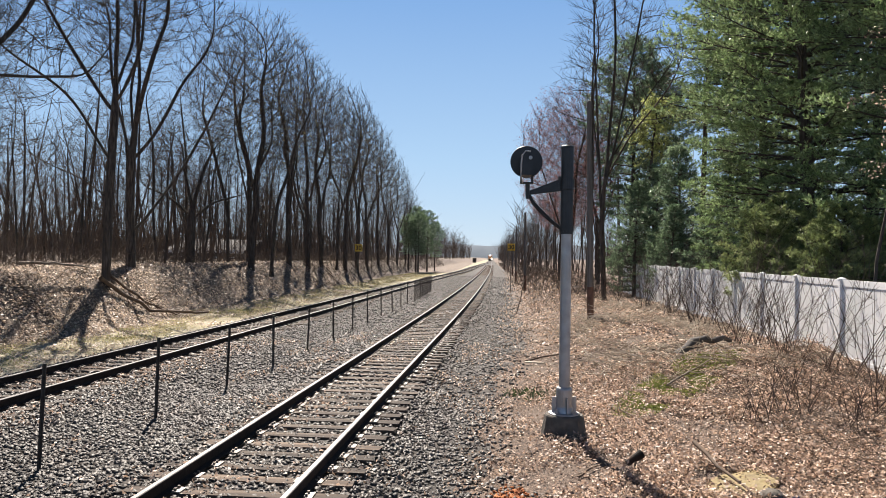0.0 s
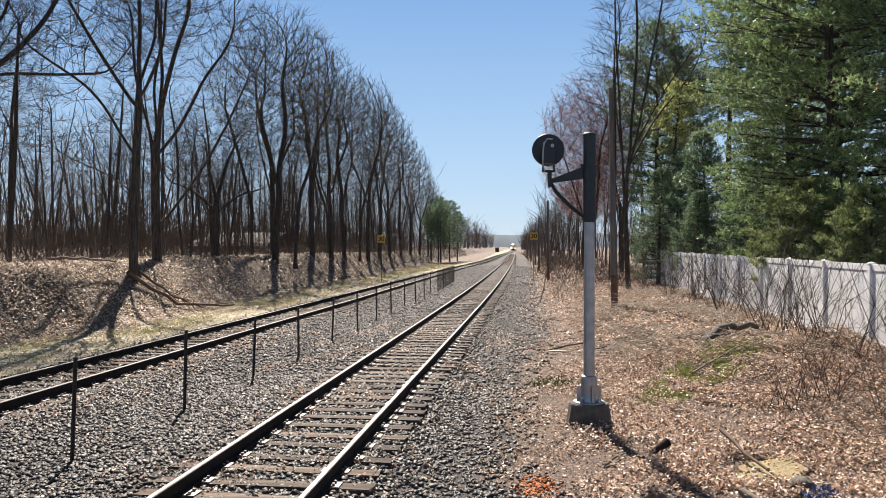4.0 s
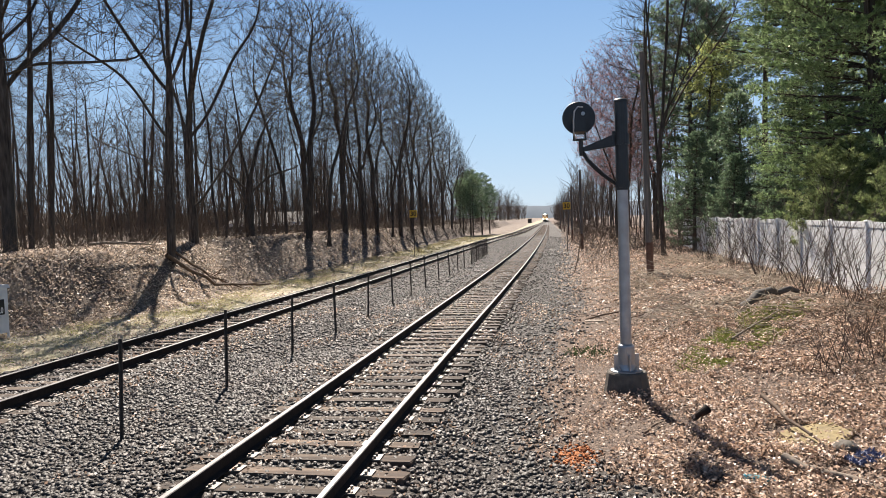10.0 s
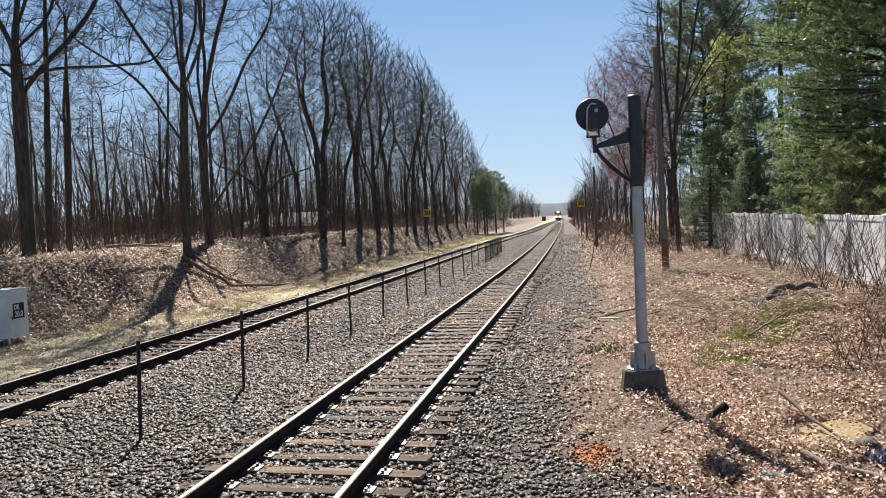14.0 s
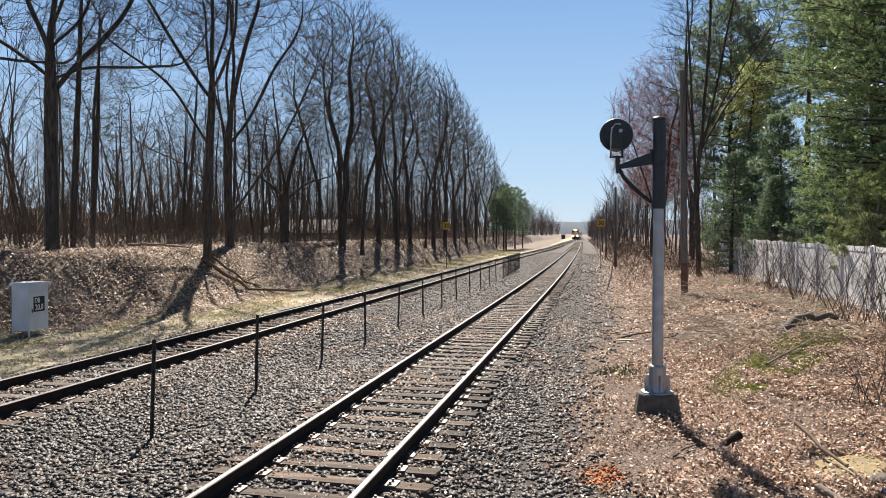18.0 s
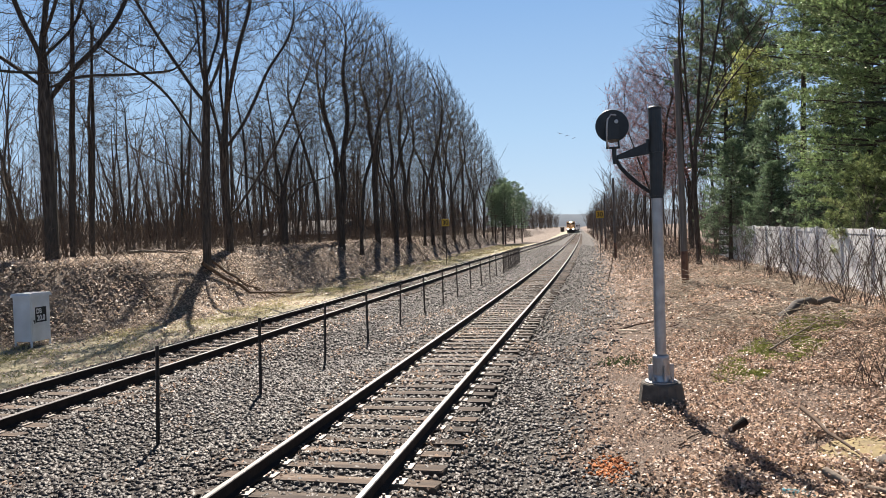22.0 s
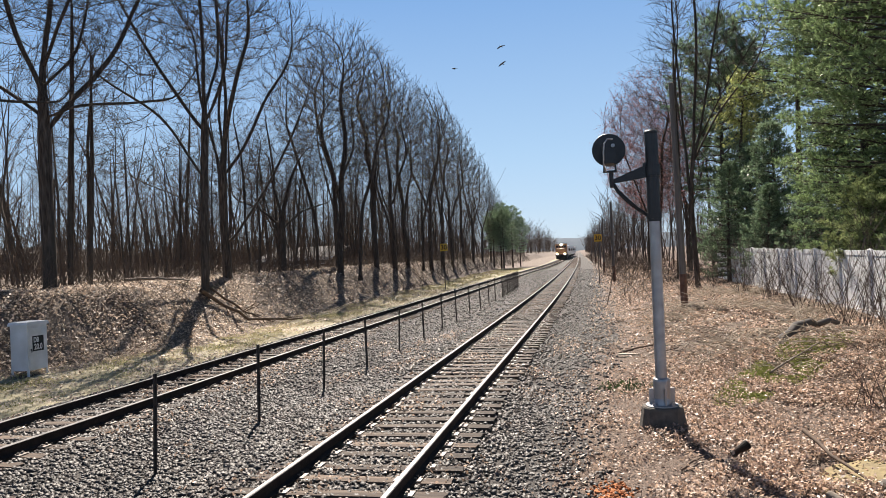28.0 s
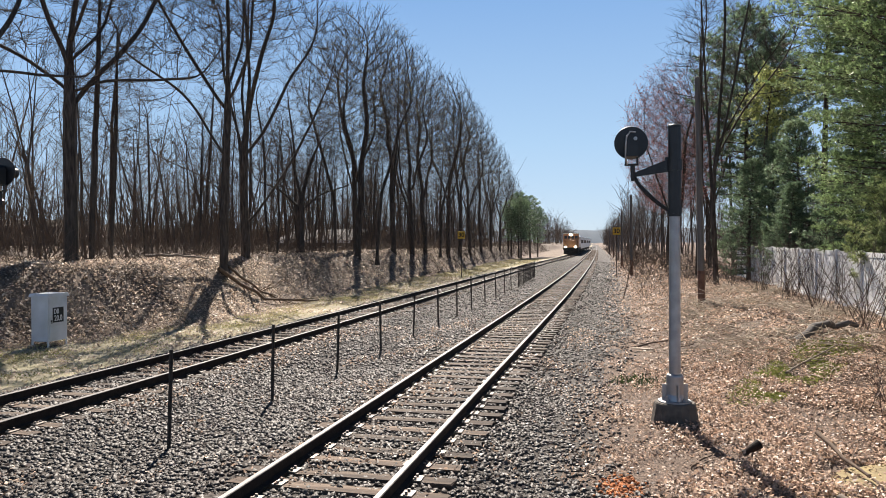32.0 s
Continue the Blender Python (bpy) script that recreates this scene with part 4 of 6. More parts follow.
    box(bm, hx - 0.11, hx + 0.11, -0.09, -0.03, hz - 0.375, hz - 0.34, bevel=0.008)
    rod(bm, (hx + 0.02, -0.03, hz - 0.36), (hx + 0.02, -0.03, hz - 0.62), 0.04, 0.03, 10)
    part("yoke", bm, BLACK, s)
    bm = bmesh.new()
    rod(bm, (hx, 0.03, hz + 0.02), (hx, 0.30, hz), 0.085, 0.095, 20, caps=False)
    part("visor", bm, BLACK, s)
    return tagged(s, label, "railway signal", "railway signals")


signal(3.965, 12.28, -0.37, 3, "searchlight signal on a steel pole with a black round head")
far_side = signal(-8.70, 11.45, -0.62, 0, "searchlight signal with a black round head beside the side track")
far_side.matrix_basis = far_side.matrix_basis @ Matrix.Diagonal((-1, 1, 1, 1))


# ---- stakes between the tracks ----
def stake_master():
    s = empty("metal_stake")
    bm = bmesh.new()
    box(bm, -0.028, 0.028, -0.006, 0.006, -0.35, 1.32)
    box(bm, -0.006, 0.006, -0.034, -0.006, -0.35, 1.32)
    part("post", bm, STAKE, s)
    bm = bmesh.new()
    for zz in (0.35, 0.62, 0.89, 1.16):
        box(bm, -0.018, 0.018, 0.0062, 0.016, zz - 0.012, zz + 0.012)
    part("lugs", bm, STAKE, s)
    return tagged(s, "thin rusty metal stake standing in the ballast between tracks", "stake", "stakes between the tracks")


st = stake_master()
rng_s = random.Random(8)
for i in range(17):
    y = 9.05 + 3.13 * i
    x = -2.95 + bend(y) * 0.9 + rng_s.uniform(-0.04, 0.04) - (0.25 if i > 13 else 0)
    m = pose(x, y, ground_z(x, y) + 0.02 + rng_s.uniform(-0.05, 0.06), rng_s.uniform(-2, 2), rng_s.uniform(-2.2, 2.2), rng_s.uniform(-30, 30))
    if i == 0:
        st.matrix_basis = m
    else:
        copy_thing(st, m)


def mesh_panel():
    """Wire mesh on the last stakes."""
    p = empty("wire_mesh_fence")
    y0, y1 = 46.6, 59.3

    def on_line(u):
        return -2.95 - 0.2 * u + bend(y0 + (y1 - y0) * u) * 0.9, y0 + (y1 - y0) * u

    for k in range(9):
        z = -0.25 + 0.155 * k
        bm = bmesh.new()
        curve_rod(bm, [(*on_line(u), z) for u in (0, 0.25, 0.5, 0.75, 1)], 0.006, 4)
        part("line_wire", bm, STAKE, p)
    bm = bmesh.new()
    rod(bm, (0, 0, -0.3), (0, 0, 1.02), 0.005, n=4, caps=False)
    first = part("upright_wire", bm, STAKE, p)
    for k in range(84):
        o = first if k == 0 else new("upright_wire", first.data)
        o.parent = p
        o.matrix_basis = pose(*on_line(k / 83), 0)
    tagged(p, "dark wire mesh fixed to the last stakes between tracks", "fence")


mesh_panel()


# ---- wooden line poles ----
DARKFOOT = material("treated_wood", [(0.09, 0.045, 0.03), (0.18, 0.10, 0.07)], 6, 0.85, bump=0.4)


def line_pole(x, y, height, r, tilt=(0, 0), label="weathered wooden line pole with no wires"):
    p = empty("utility_pole")
    p.matrix_basis = pose(x, y, ground_z(x, y), *tilt, 0)
    bm = bmesh.new()
    rod(bm, (0, 0, 1.25), (0, 0, height), r * 0.96, r * 0.72, 14)
    part("pole", bm, POLEWOOD, p)
    bm = bmesh.new()
    rod(bm, (0, 0, -0.4), (0, 0, 1.25), r * 1.05, r * 0.97, 14)
    part("pole_foot", bm, DARKFOOT, p, "dark reddish treated foot")
    bm = bmesh.new()
    rod(bm, (0, 0, height - 0.01), (0, 0, height + 0.05), r * 0.72, r * 0.25, 14)
    part("pole_top", bm, POLEWOOD, p)
    return tagged(p, label, "utility pole", "line poles")


line_pole(5.93, 27.0, 7.95, 0.125, (0, -1.0))
line_pole(4.22, 62.0, 6.5, 0.13, (0, -0.5))
line_pole(3.6, 88.0, 6.4, 0.12)
line_pole(3.2, 113.0, 6.4, 0.12, (0, 1))
line_pole(2.4, 140.0, 6.4, 0.12)
line_pole(1.4, 175.0, 6.4, 0.12)


# ---- speed signs ----
def speed_sign(x, y, height, label):
    s = empty("speed_sign", x, y, ground_z(x, y))
    bm = bmesh.new()
    rod(bm, (0, 0.03, -0.3), (0, 0.03, height + 0.5), 0.03, n=10)
    part("post", bm, STAKE, s)
    bm = bmesh.new()
    box(bm, -0.31, 0.31, -0.012, 0.0, height, height + 0.60, bevel=0.004)
    b = part("board", bm, YELLOW, s, "square yellow board")
    txt = bpy.data.curves.new("numerals", "FONT")
    txt.body, txt.align_x, txt.align_y, txt.size, txt.extrude, txt.offset = "30", "CENTER", "CENTER", 0.52, 0.003, 0.012
    o = new("numerals", txt)
    me = bpy.data.meshes.new_from_object(o)
    bpy.data.objects.remove(o)
    me.materials.append(SIGNBLACK)
    o = new("numerals", me)
    o.parent = b
    o.matrix_basis = pose(0, -0.018, height + 0.29, 90, 0, 0)
    return tagged(s, label, "speed sign", "speed signs")


speed_sign(3.02, 62.5, 3.55, "yellow square speed sign 30 on a thin post beside ballast")
speed_sign(-9.45, 59.6, 3.25, "yellow square speed sign 30 on a thin post below the bank")


# ---- signal cabinet ----
def cabinet(x, y):
    c = empty("equipment_cabinet")
    c.matrix_basis = pose(x, y, ground_z(x - 0.35, y + 0.4) + 0.02) @ Matrix.Diagonal((0.70, 0.78, 0.97, 1))
    bm = bmesh.new()
    box(bm, -0.80, 0, 0, 0.95, 0.14, 1.43, bevel=0.012)
    body = part("body", bm, CABINET, c)
    bm = bmesh.new()
    lidv = [(-0.86, -0.06), (0.06, -0.06), (0.06, 1.01), (-0.86, 1.01)]
    lo = [bm.verts.new((p, q, 1.432)) for p, q in lidv]
    mid = [bm.verts.new((p, q, 1.475)) for p, q in lidv]
    hi = [bm.verts.new((p * 0.97 - 0.012, 0.475 + (q - 0.475) * 0.9, 1.535)) for p, q in lidv]
    bm.faces.new(lo[::-1])
    bm.faces.new(hi)
    for a, b in ((lo, mid), (mid, hi)):
        for i in range(4):
            bm.faces.new((a[i], a[(i + 1) % 4], b[(i + 1) % 4], b[i]))
    part("lid", bm, CABINET, c, "shallow pitched metal lid")
    bm = bmesh.new()
    box(bm, 0.002, 0.024, 0.05, 0.90, 0.20, 1.37, bevel=0.006)
    door = part("door", bm, CABINET, c)
    bm = bmesh.new()
    box(bm, 0.0245, 0.03, 0.20, 0.74, 0.68, 1.12)
    plate = part("number_plate", bm, SIGNBLACK, door, "black plate with pale characters")
    for body_text, zz, yy, size in (("DB", 1.00, 0.38, 0.20), ("20.0", 0.80, 0.47, 0.23)):
        txt = bpy.data.curves.new("characters", "FONT")
        txt.body, txt.align_x, txt.align_y, txt.size, txt.extrude, txt.offset = body_text, "CENTER", "CENTER", size, 0.002, 0.006
        o = new("characters", txt)
        me = bpy.data.meshes.new_from_object(o)
        bpy.data.objects.remove(o)
        me.materials.append(CABINET)
        o = new("characters", me)
        o.parent = door
        o.matrix_basis = pose(0.033, yy, zz, 90, 0, 90)
    bm = bmesh.new()
    rod(bm, (0.024, 0.12, 0.74), (0.07, 0.12, 0.74), 0.022, n=10)
    box(bm, 0.06, 0.075, 0.105, 0.135, 0.66, 0.76)
    part("handle", bm, STAKE, door, "dark latch handle")
    bm = bmesh.new()
    for zz in (0.38, 0.42, 1.24, 1.28):
        box(bm, 0.0245, 0.034, 0.34, 0.60, zz, zz + 0.016)
    part("vents", bm, CABINET, door)
    for px, py in ((-0.77, 0.03), (-0.03, 0.03), (-0.77, 0.92), (-0.03, 0.92)):
        bm = bmesh.new()
        box(bm, px - 0.03, px + 0.03, py - 0.03, py + 0.03, -0.10, 0.145)
        part("leg", bm, CABINET, c)
    bm = bmesh.new()
    box(bm, -0.92, -0.80, 0.10, 0.40, 1.05, 1.25, bevel=0.01)
    part("cable_box", bm, STAKE, c, "small dark box on the rear")
    return tagged(c, "grey steel equipment cabinet on short legs beside the bank", "cabinet")


cabinet(-12.52, 17.62)


# ---- white vinyl fence ----
def fence_section(a, b, z0, z1, name="white_fence"):
    """One fence panel with its post at a."""
    a, b = Vector((*a, z0)), Vector((*b, z1))
    d = b - a
    ln, ang = math.hypot(d.x, d.y), math.degrees(math.atan2(d.y, d.x))
    s = empty(name, a.x, a.y, a.z, ang)
    bm = bmesh.new()
    box(bm, -0.06, 0.06, -0.06, 0.06, -0.4, 1.80, bevel=0.006)
    post = part("post", bm, VINYL, s)
    bm = bmesh.new()
    c = 0.07
    v = [bm.verts.new(q) for q in ((-c, -c, 1.802), (c, -c, 1.802), (c, c, 1.802), (-c, c, 1.802), (-c, -c, 1.82), (c, -c, 1.82), (c, c, 1.82), (-c, c, 1.82), (0, 0, 1.855))]
    for q in ((3, 2, 1, 0), (0, 1, 5, 4), (1, 2, 6, 5), (2, 3, 7, 6), (3, 0, 4, 7), (4, 5, 8), (5, 6, 8), (6, 7, 8), (7, 4, 8)):
        bm.faces.new([v[i] for i in q])
    part("cap", bm, VINYL, post)
    slope = d.z / ln
    def rail(nm, h0, h1):
        bm = bmesh.new()
        box(bm, 0.066, ln - 0.066, -0.025, 0.025, h0, h1, bevel=0.004)
        for q in bm.verts:
            q.co.z += q.co.x * slope
        part(nm, bm, VINYL, s)
    rail("top_rail", 1.66, 1.80)
    rail("bottom_rail", 0.05, 0.19)
    n = max(1, round((ln - 0.13) / 0.28))
    w = (ln - 0.13) / n
    for i in range(n):
        bm = bmesh.new()
        box(bm, 0.066 + i * w + 0.004, 0.066 + (i + 1) * w - 0.004, -0.011, 0.011, 0.185, 1.665, bevel=0.003)
        for q in bm.verts:
            q.co.z += q.co.x * slope
        part("board", bm, VINYL, s)
    return tagged(s, "white vinyl privacy fence panel streaked with shadows", "fence", "white fence panels")


def fence_run(p, q, n, zf):
    for i in range(n):
        a = [p[k] + (q[k] - p[k]) * i / n for k in range(2)]
        b = [p[k] + (q[k] - p[k]) * (i + 1) / n for k in range(2)]
        fence_section(a, b, zf(i / n), zf((i + 1) / n))


fence_run((10.15, 11.6), (9.9, 46.0), 14, lambda u: 0.34 + 0.16 * u)


# ---- small things on the ground ----
WOOD = material("grey_stick", [(0.14, 0.112, 0.084), (0.252, 0.21, 0.168)], 8, 0.9, bump=0.4, noise_type="object")
DARKWOOD = material("brown_stick", [(0.07, 0.0455, 0.0315), (0.154, 0.105, 0.07)], 8, 0.9, bump=0.4, noise_type="object")


def stick(pts, r, label, mat=None, name="fallen_branch", group="", twigs=0, seed=0):
    rng = np.random.default_rng(seed)
    g = Gather()
    p = np.array(pts, float)
    t = np.linspace(0, 1, len(p))
    tt = np.linspace(0, 1, 9)
    q = np.stack([np.interp(tt, t, p[:, i]) for i in range(3)], 1) + rng.normal(0, r * 0.35, (9, 3))
    g.add(*tube(q, r * (1.0 - 0.55 * tt), 7))
    ob = g.make(name, [mat or WOOD])
    for i in range(twigs):
        k = int(rng.integers(2, 8))
        d = offshoot(rng, unit(q[k + 1] - q[k]), 0.7)
        h = Gather()
        h.add(*tube(polyline(rng, q[k], d + np.array([0, 0, 0.2]), rng.uniform(0.5, 1.4), 4, 0.15, -0.05), np.linspace(r * 0.35, 0.006, 5), 5))
        h.make("twig", [mat or WOOD], ob)
    return tagged(ob, label, "branch", group)


def gz(x, y, d=0.0):
    return (x, y, ground_z(x, y) + d)


stick([gz(5.70, 10.85, 0.30), gz(5.86, 10.1, 0.17), gz(6.05, 9.3, 0.03)], 0.032, "bare brown stick propped over a mossy slab", DARKWOOD)
stick([gz(5.42, 8.75, 0.10), gz(5.55, 8.55, 0.06), gz(5.8, 8.38, 0.08), gz(6.0, 8.15, 0.06), gz(6.15, 7.7, 0.03)], 0.055, "thick pale weathered branch lying on leaves", WOOD)
stick([gz(-13.6, 28.6, 0.35), gz(-12.4, 30.5, 0.25), gz(-11.2, 33.8, 0.05)], 0.09, "long fallen branch leaning down the leafy bank", DARKWOOD, twigs=6, seed=3)
stick([gz(-13.9, 29.6, 0.30), gz(-12.8, 30.9, 0.3), gz(-11.9, 32.0, 0.12)], 0.06, "fallen branch with twigs on the leafy bank", DARKWOOD, twigs=7, seed=4)
stick([gz(-16.0, 27.0, 0.25), gz(-15.2, 28.0, 0.25), gz(-14.2, 28.8, 0.3)], 0.07, "grey fallen log along the bank top", WOOD, twigs=2, seed=5)
stick([gz(3.35, 38.6, 0), (3.75, 39.2, 1.2), (4.05, 39.8, 2.4)], 0.03, "thin dark pole leaning beside the ballast", DARKWOOD, name="leaning_pole")
rng_d = random.Random(12)
for i in range(34):
    y = rng_d.uniform(8, 36)
    x = rng_d.uniform(2.9, 5.2) + (rng_d.uniform(0, 3.5) if y < 22 else 0)
    a, ln = rng_d.uniform(0, 3.14), rng_d.uniform(0.35, 1.1)
    stick([gz(x, y, 0.03), gz(x + ln * 0.5 * math.cos(a), y + ln * 0.5 * math.sin(a), 0.05), gz(x + ln * math.cos(a), y + ln * math.sin(a), 0.03)], rng_d.uniform(0.010, 0.022),
          "small dry stick lying on leaf litter", rng_d.choice((WOOD, DARKWOOD)), name="stick", group="sticks on the ground", seed=i)

MOSSY = material("mossy_slab", [(0.154, 0.115, 0.049), (0.252, 0.196, 0.091), (0.196, 0.154, 0.077)], 6, 0.9, bump=0.4, stain=(0.154, 0.119, 0.07), stain_scale=3)


def slab():
    bm = bmesh.new()
    rng = random.Random(4)
    cx, cy, k = 6.05, 9.85, 28
    pts = []
    for i in range(k):
        a = 2 * math.pi * i / k
        r = 1 + 0.22 * noise.noise((math.cos(a) * 1.7, math.sin(a) * 1.7, 2)) + rng.uniform(-0.05, 0.05)
        u, w = 0.98 * r * math.cos(a), 0.34 * r * math.sin(a)
        pts.append((cx + u * 0.62 - w * 0.78, cy + u * 0.78 + w * 0.62))
    rings = []
    for sc, dz in ((1.0, -0.10), (1.0, 0.015), (0.96, 0.035), (0.5, 0.045)):
        rings.append([bm.verts.new((cx + (p - cx) * sc, cy + (q - cy) * sc, ground_z(cx, cy) + dz + rng.uniform(-0.006, 0.006))) for p, q in pts])
    for a, b in zip(rings, rings[1:]):
        for i in range(k):
            bm.faces.new((a[i], a[(i + 1) % k], b[(i + 1) % k], b[i]))
    bm.faces.new(rings[-1])
    tagged(part("stone_slab", bm, MOSSY), "flat yellowish stone slab half covered by leaves", "slab")


slab()


def plank(x, y, turn):
    bm = bmesh.new()
    box(bm, -0.38, 0.38, -0.07, 0.07, 0.0, 0.03, bevel=0.005)
    o = part("plank", bm, PALEWOOD)
    o.matrix_basis = pose(x, y, ground_z(x, y) + 0.03, 2, 1, turn)
    tagged(o, "short pale broken plank on the litter", "plank")


PALEWOOD = material("pale_wood", [(0.294, 0.238, 0.175), (0.42, 0.357, 0.28)], 9, 0.85, bump=0.4, noise_type="object", stretch=(0.15, 1, 1))
plank(3.85, 20.4, 6)
stick([gz(3.5, 20.9, 0.04), gz(4.1, 21.1, 0.07), gz(4.9, 21.0, 0.04)], 0.03, "dark stick lying at the ballast edge", DARKWOOD, seed=31)


def boulder(x, y, r, mat, label, seed):
    bm = bmesh.new()
    bmesh.ops.create_icosphere(bm, subdivisions=3, radius=r)
    for v in bm.verts:
        v.co *= 1 + 0.25 * noise.noise(v.co * (2.2 / r) + Vector((seed, 0, 0)))
        v.co.z *= 0.7
    o = part("stone", bm, mat, smooth=True)
    o.matrix_basis = pose(x, y, ground_z(x, y) + r * 0.25)
    tagged(o, label, "stone")


LOGM = material("rotten_log", [(0.056, 0.049, 0.0434), (0.119, 0.108, 0.098)], 7, 0.95, bump=0.7)
stick([gz(7.05, 18.1, 0.04), gz(7.5, 18.7, 0.14), gz(8.0, 19.1, 0.18), gz(8.6, 19.2, 0.12)], 0.13, "short grey rotten log lying on the bank", LOGM, name="log", seed=9)
stick([gz(6.3, 15.6, 0.08), gz(6.9, 16.3, 0.12), gz(7.7, 17.2, 0.10)], 0.025, "pale broken branch lying across the grass", WOOD, seed=10)
boulder(6.22, 9.2, 0.15, CONCRETE, "round pale grey stone among leaves", 3)
BLUEBAG = material("blue_wrapper", [(0.02, 0.025, 0.06), (0.05, 0.07, 0.17), (0.5, 0.52, 0.56)], 45, 0.4, bump=0.4)


def wrapper(x, y):
    bm = bmesh.new()
    bmesh.ops.create_grid(bm, x_segments=14, y_segments=10, size=0.5)
    for v in bm.verts:
        n = noise.noise(v.co * 6)
        v.co = Vector((v.co.x * 0.26, v.co.y * 0.2, 0.06 + 0.07 * n + 0.05 * noise.noise(v.co * 14)))
    bmesh.ops.solidify(bm, geom=bm.faces[:], thickness=0.006)
    o = part("plastic_wrapper", bm, BLUEBAG)
    o.matrix_basis = pose(x, y, ground_z(x, y) + 0.02, 10, 0, 30)
    tagged(o, "crumpled dark blue patterned plastic wrapper on leaves", "litter")


wrapper(6.2, 8.72)
wrapper(6.4, 8.95)
TEAL = plain("teal_plastic", (0.05, 0.22, 0.27), 0.3)


def bottle(x, y):
    b = empty("plastic_bottle")
    b.matrix_basis = pose(x, y, ground_z(x, y) + 0.04, 90, 0, 72) @ Matrix.Scale(0.95, 4)
    bm = bmesh.new()
    lathe(bm, [(0.045, -0.14), (0.05, -0.13), (0.05, 0.08), (0.038, 0.12), (0.02, 0.15), (0.02, 0.17)], 18)
    part("body", bm, TEAL, b)
    bm = bmesh.new()
    lathe(bm, [(0.024, 0.165), (0.024, 0.195)], 14)
    part("cap", bm, TEAL, b)
    tagged(b, "teal plastic bottle lying in shade on leaves", "bottle")


bottle(4.98, 8.12)


FITTING = material("fitting_black", [(0.006, 0.006, 0.006), (0.02, 0.017, 0.015)], 20, 0.8, bump=0.3, stain=(0.05, 0.025, 0.015), stain_scale=5, spec=0.15)


def stub(x, y):
    """A short bent vent pipe on a thin stem."""
    s = empty("vent_stub", x, y, ground_z(x, y))
    bm = bmesh.new()
    rod(bm, (0, 0, -0.1), (0, 0, 0.14), 0.012, n=8)
    part("stem", bm, STAKE, s)
    bm = bmesh.new()
    rod(bm, (-0.09, -0.02, 0.13), (0.10, 0.04, 0.24), 0.042, 0.062, 14)
    part("head", bm, FITTING, s, "black tilted cylinder head")
    bm = bmesh.new()
    rod(bm, (-0.115, -0.027, 0.117), (-0.088, -0.019, 0.132), 0.04, 0.05, 14)
    part("rim", bm, STAKE, s)
    tagged(s, "small black tilted ground fitting on a thin stem", "ground fitting")


stub(4.80, 10.35)

RUST = material("orange_grit", [(0.252, 0.077, 0.021), (0.364, 0.14, 0.049)], 12, 0.9, bump=0.4, island=0.4)

# ---- loose ground cover ----
def spread_points(rng, n, x0, x1, y0, y1, keep):
    out = []
    while len(out) < n:
        x, y = rng.uniform(x0, x1), rng.uniform(y0, y1)
        k = keep(x, y)
        if k > 0 and rng.random() < k:
            out.append((x, y))
    return out


CORNERS = np.array([(-1, -1, -1), (1, -1, -1), (1, 1, -1), (-1, 1, -1), (-1, -1, 1), (1, -1, 1), (1, 1, 1), (-1, 1, 1)], float)
SIDES = np.array([(4, 5, 6, 7), (0, 1, 5, 4), (1, 2, 6, 5), (2, 3, 7, 6), (3, 0, 4, 7)])


def stones(name, pts, lo, hi, mat, seed, lift=0.0):
    """Angular broken stones: jittered, turned blocks."""
    rng = np.random.default_rng(seed)
    n = len(pts)
    c = np.array([(x, y, ground_z(x, y) + lift) for x, y in pts])
    s = rng.uniform(lo, hi, (n, 1, 1)) * rng.uniform(0.55, 1.2, (n, 1, 3))
    v = (CORNERS[None] * rng.uniform(0.45, 1.0, (n, 8, 3))) * s
    q = rng.normal(0, 1, (n, 4))
    q /= np.linalg.norm(q, axis=1)[:, None]
    w, x, y, z = q.T
    R = np.stack([np.stack([1 - 2 * (y * y + z * z), 2 * (x * y - z * w), 2 * (x * z + y * w)], 1), np.stack([2 * (x * y + z * w), 1 - 2 * (x * x + z * z), 2 * (y * z - x * w)], 1), np.stack([2 * (x * z - y * w), 2 * (y * z + x * w), 1 - 2 * (x * x + y * y)], 1)], 1)
    v = np.einsum("nij,nkj->nki", R, v) + c[:, None, :]
    f = np.concatenate([SIDES, [[3, 2, 1, 0]]])[None] + (np.arange(n) * 8)[:, None, None]
    g = Gather()
    g.add(v.reshape(-1, 3), f.reshape(-1, 4))
    return g.make(name, [mat], smooth=False)


def in_ballast(x, y):
    u, s = x - bend(y), x - siding(y)
    if abs(abs(u) - 0.7525) < 0.10 or abs(abs(s) - 0.7525) < 0.10:
        return 0
    if u > 1.9:
        w = max(0.0, 9.4 - y) * 0.9 + ease((y - 13) / 14)
        return max(0.0, 1 - max(0.0, u - 1.9 - w) / 1.5) ** 1.5
    if s < -1.5:
        return max(0.0, 1 - (-1.5 - s) / 0.7)
    return 1.0


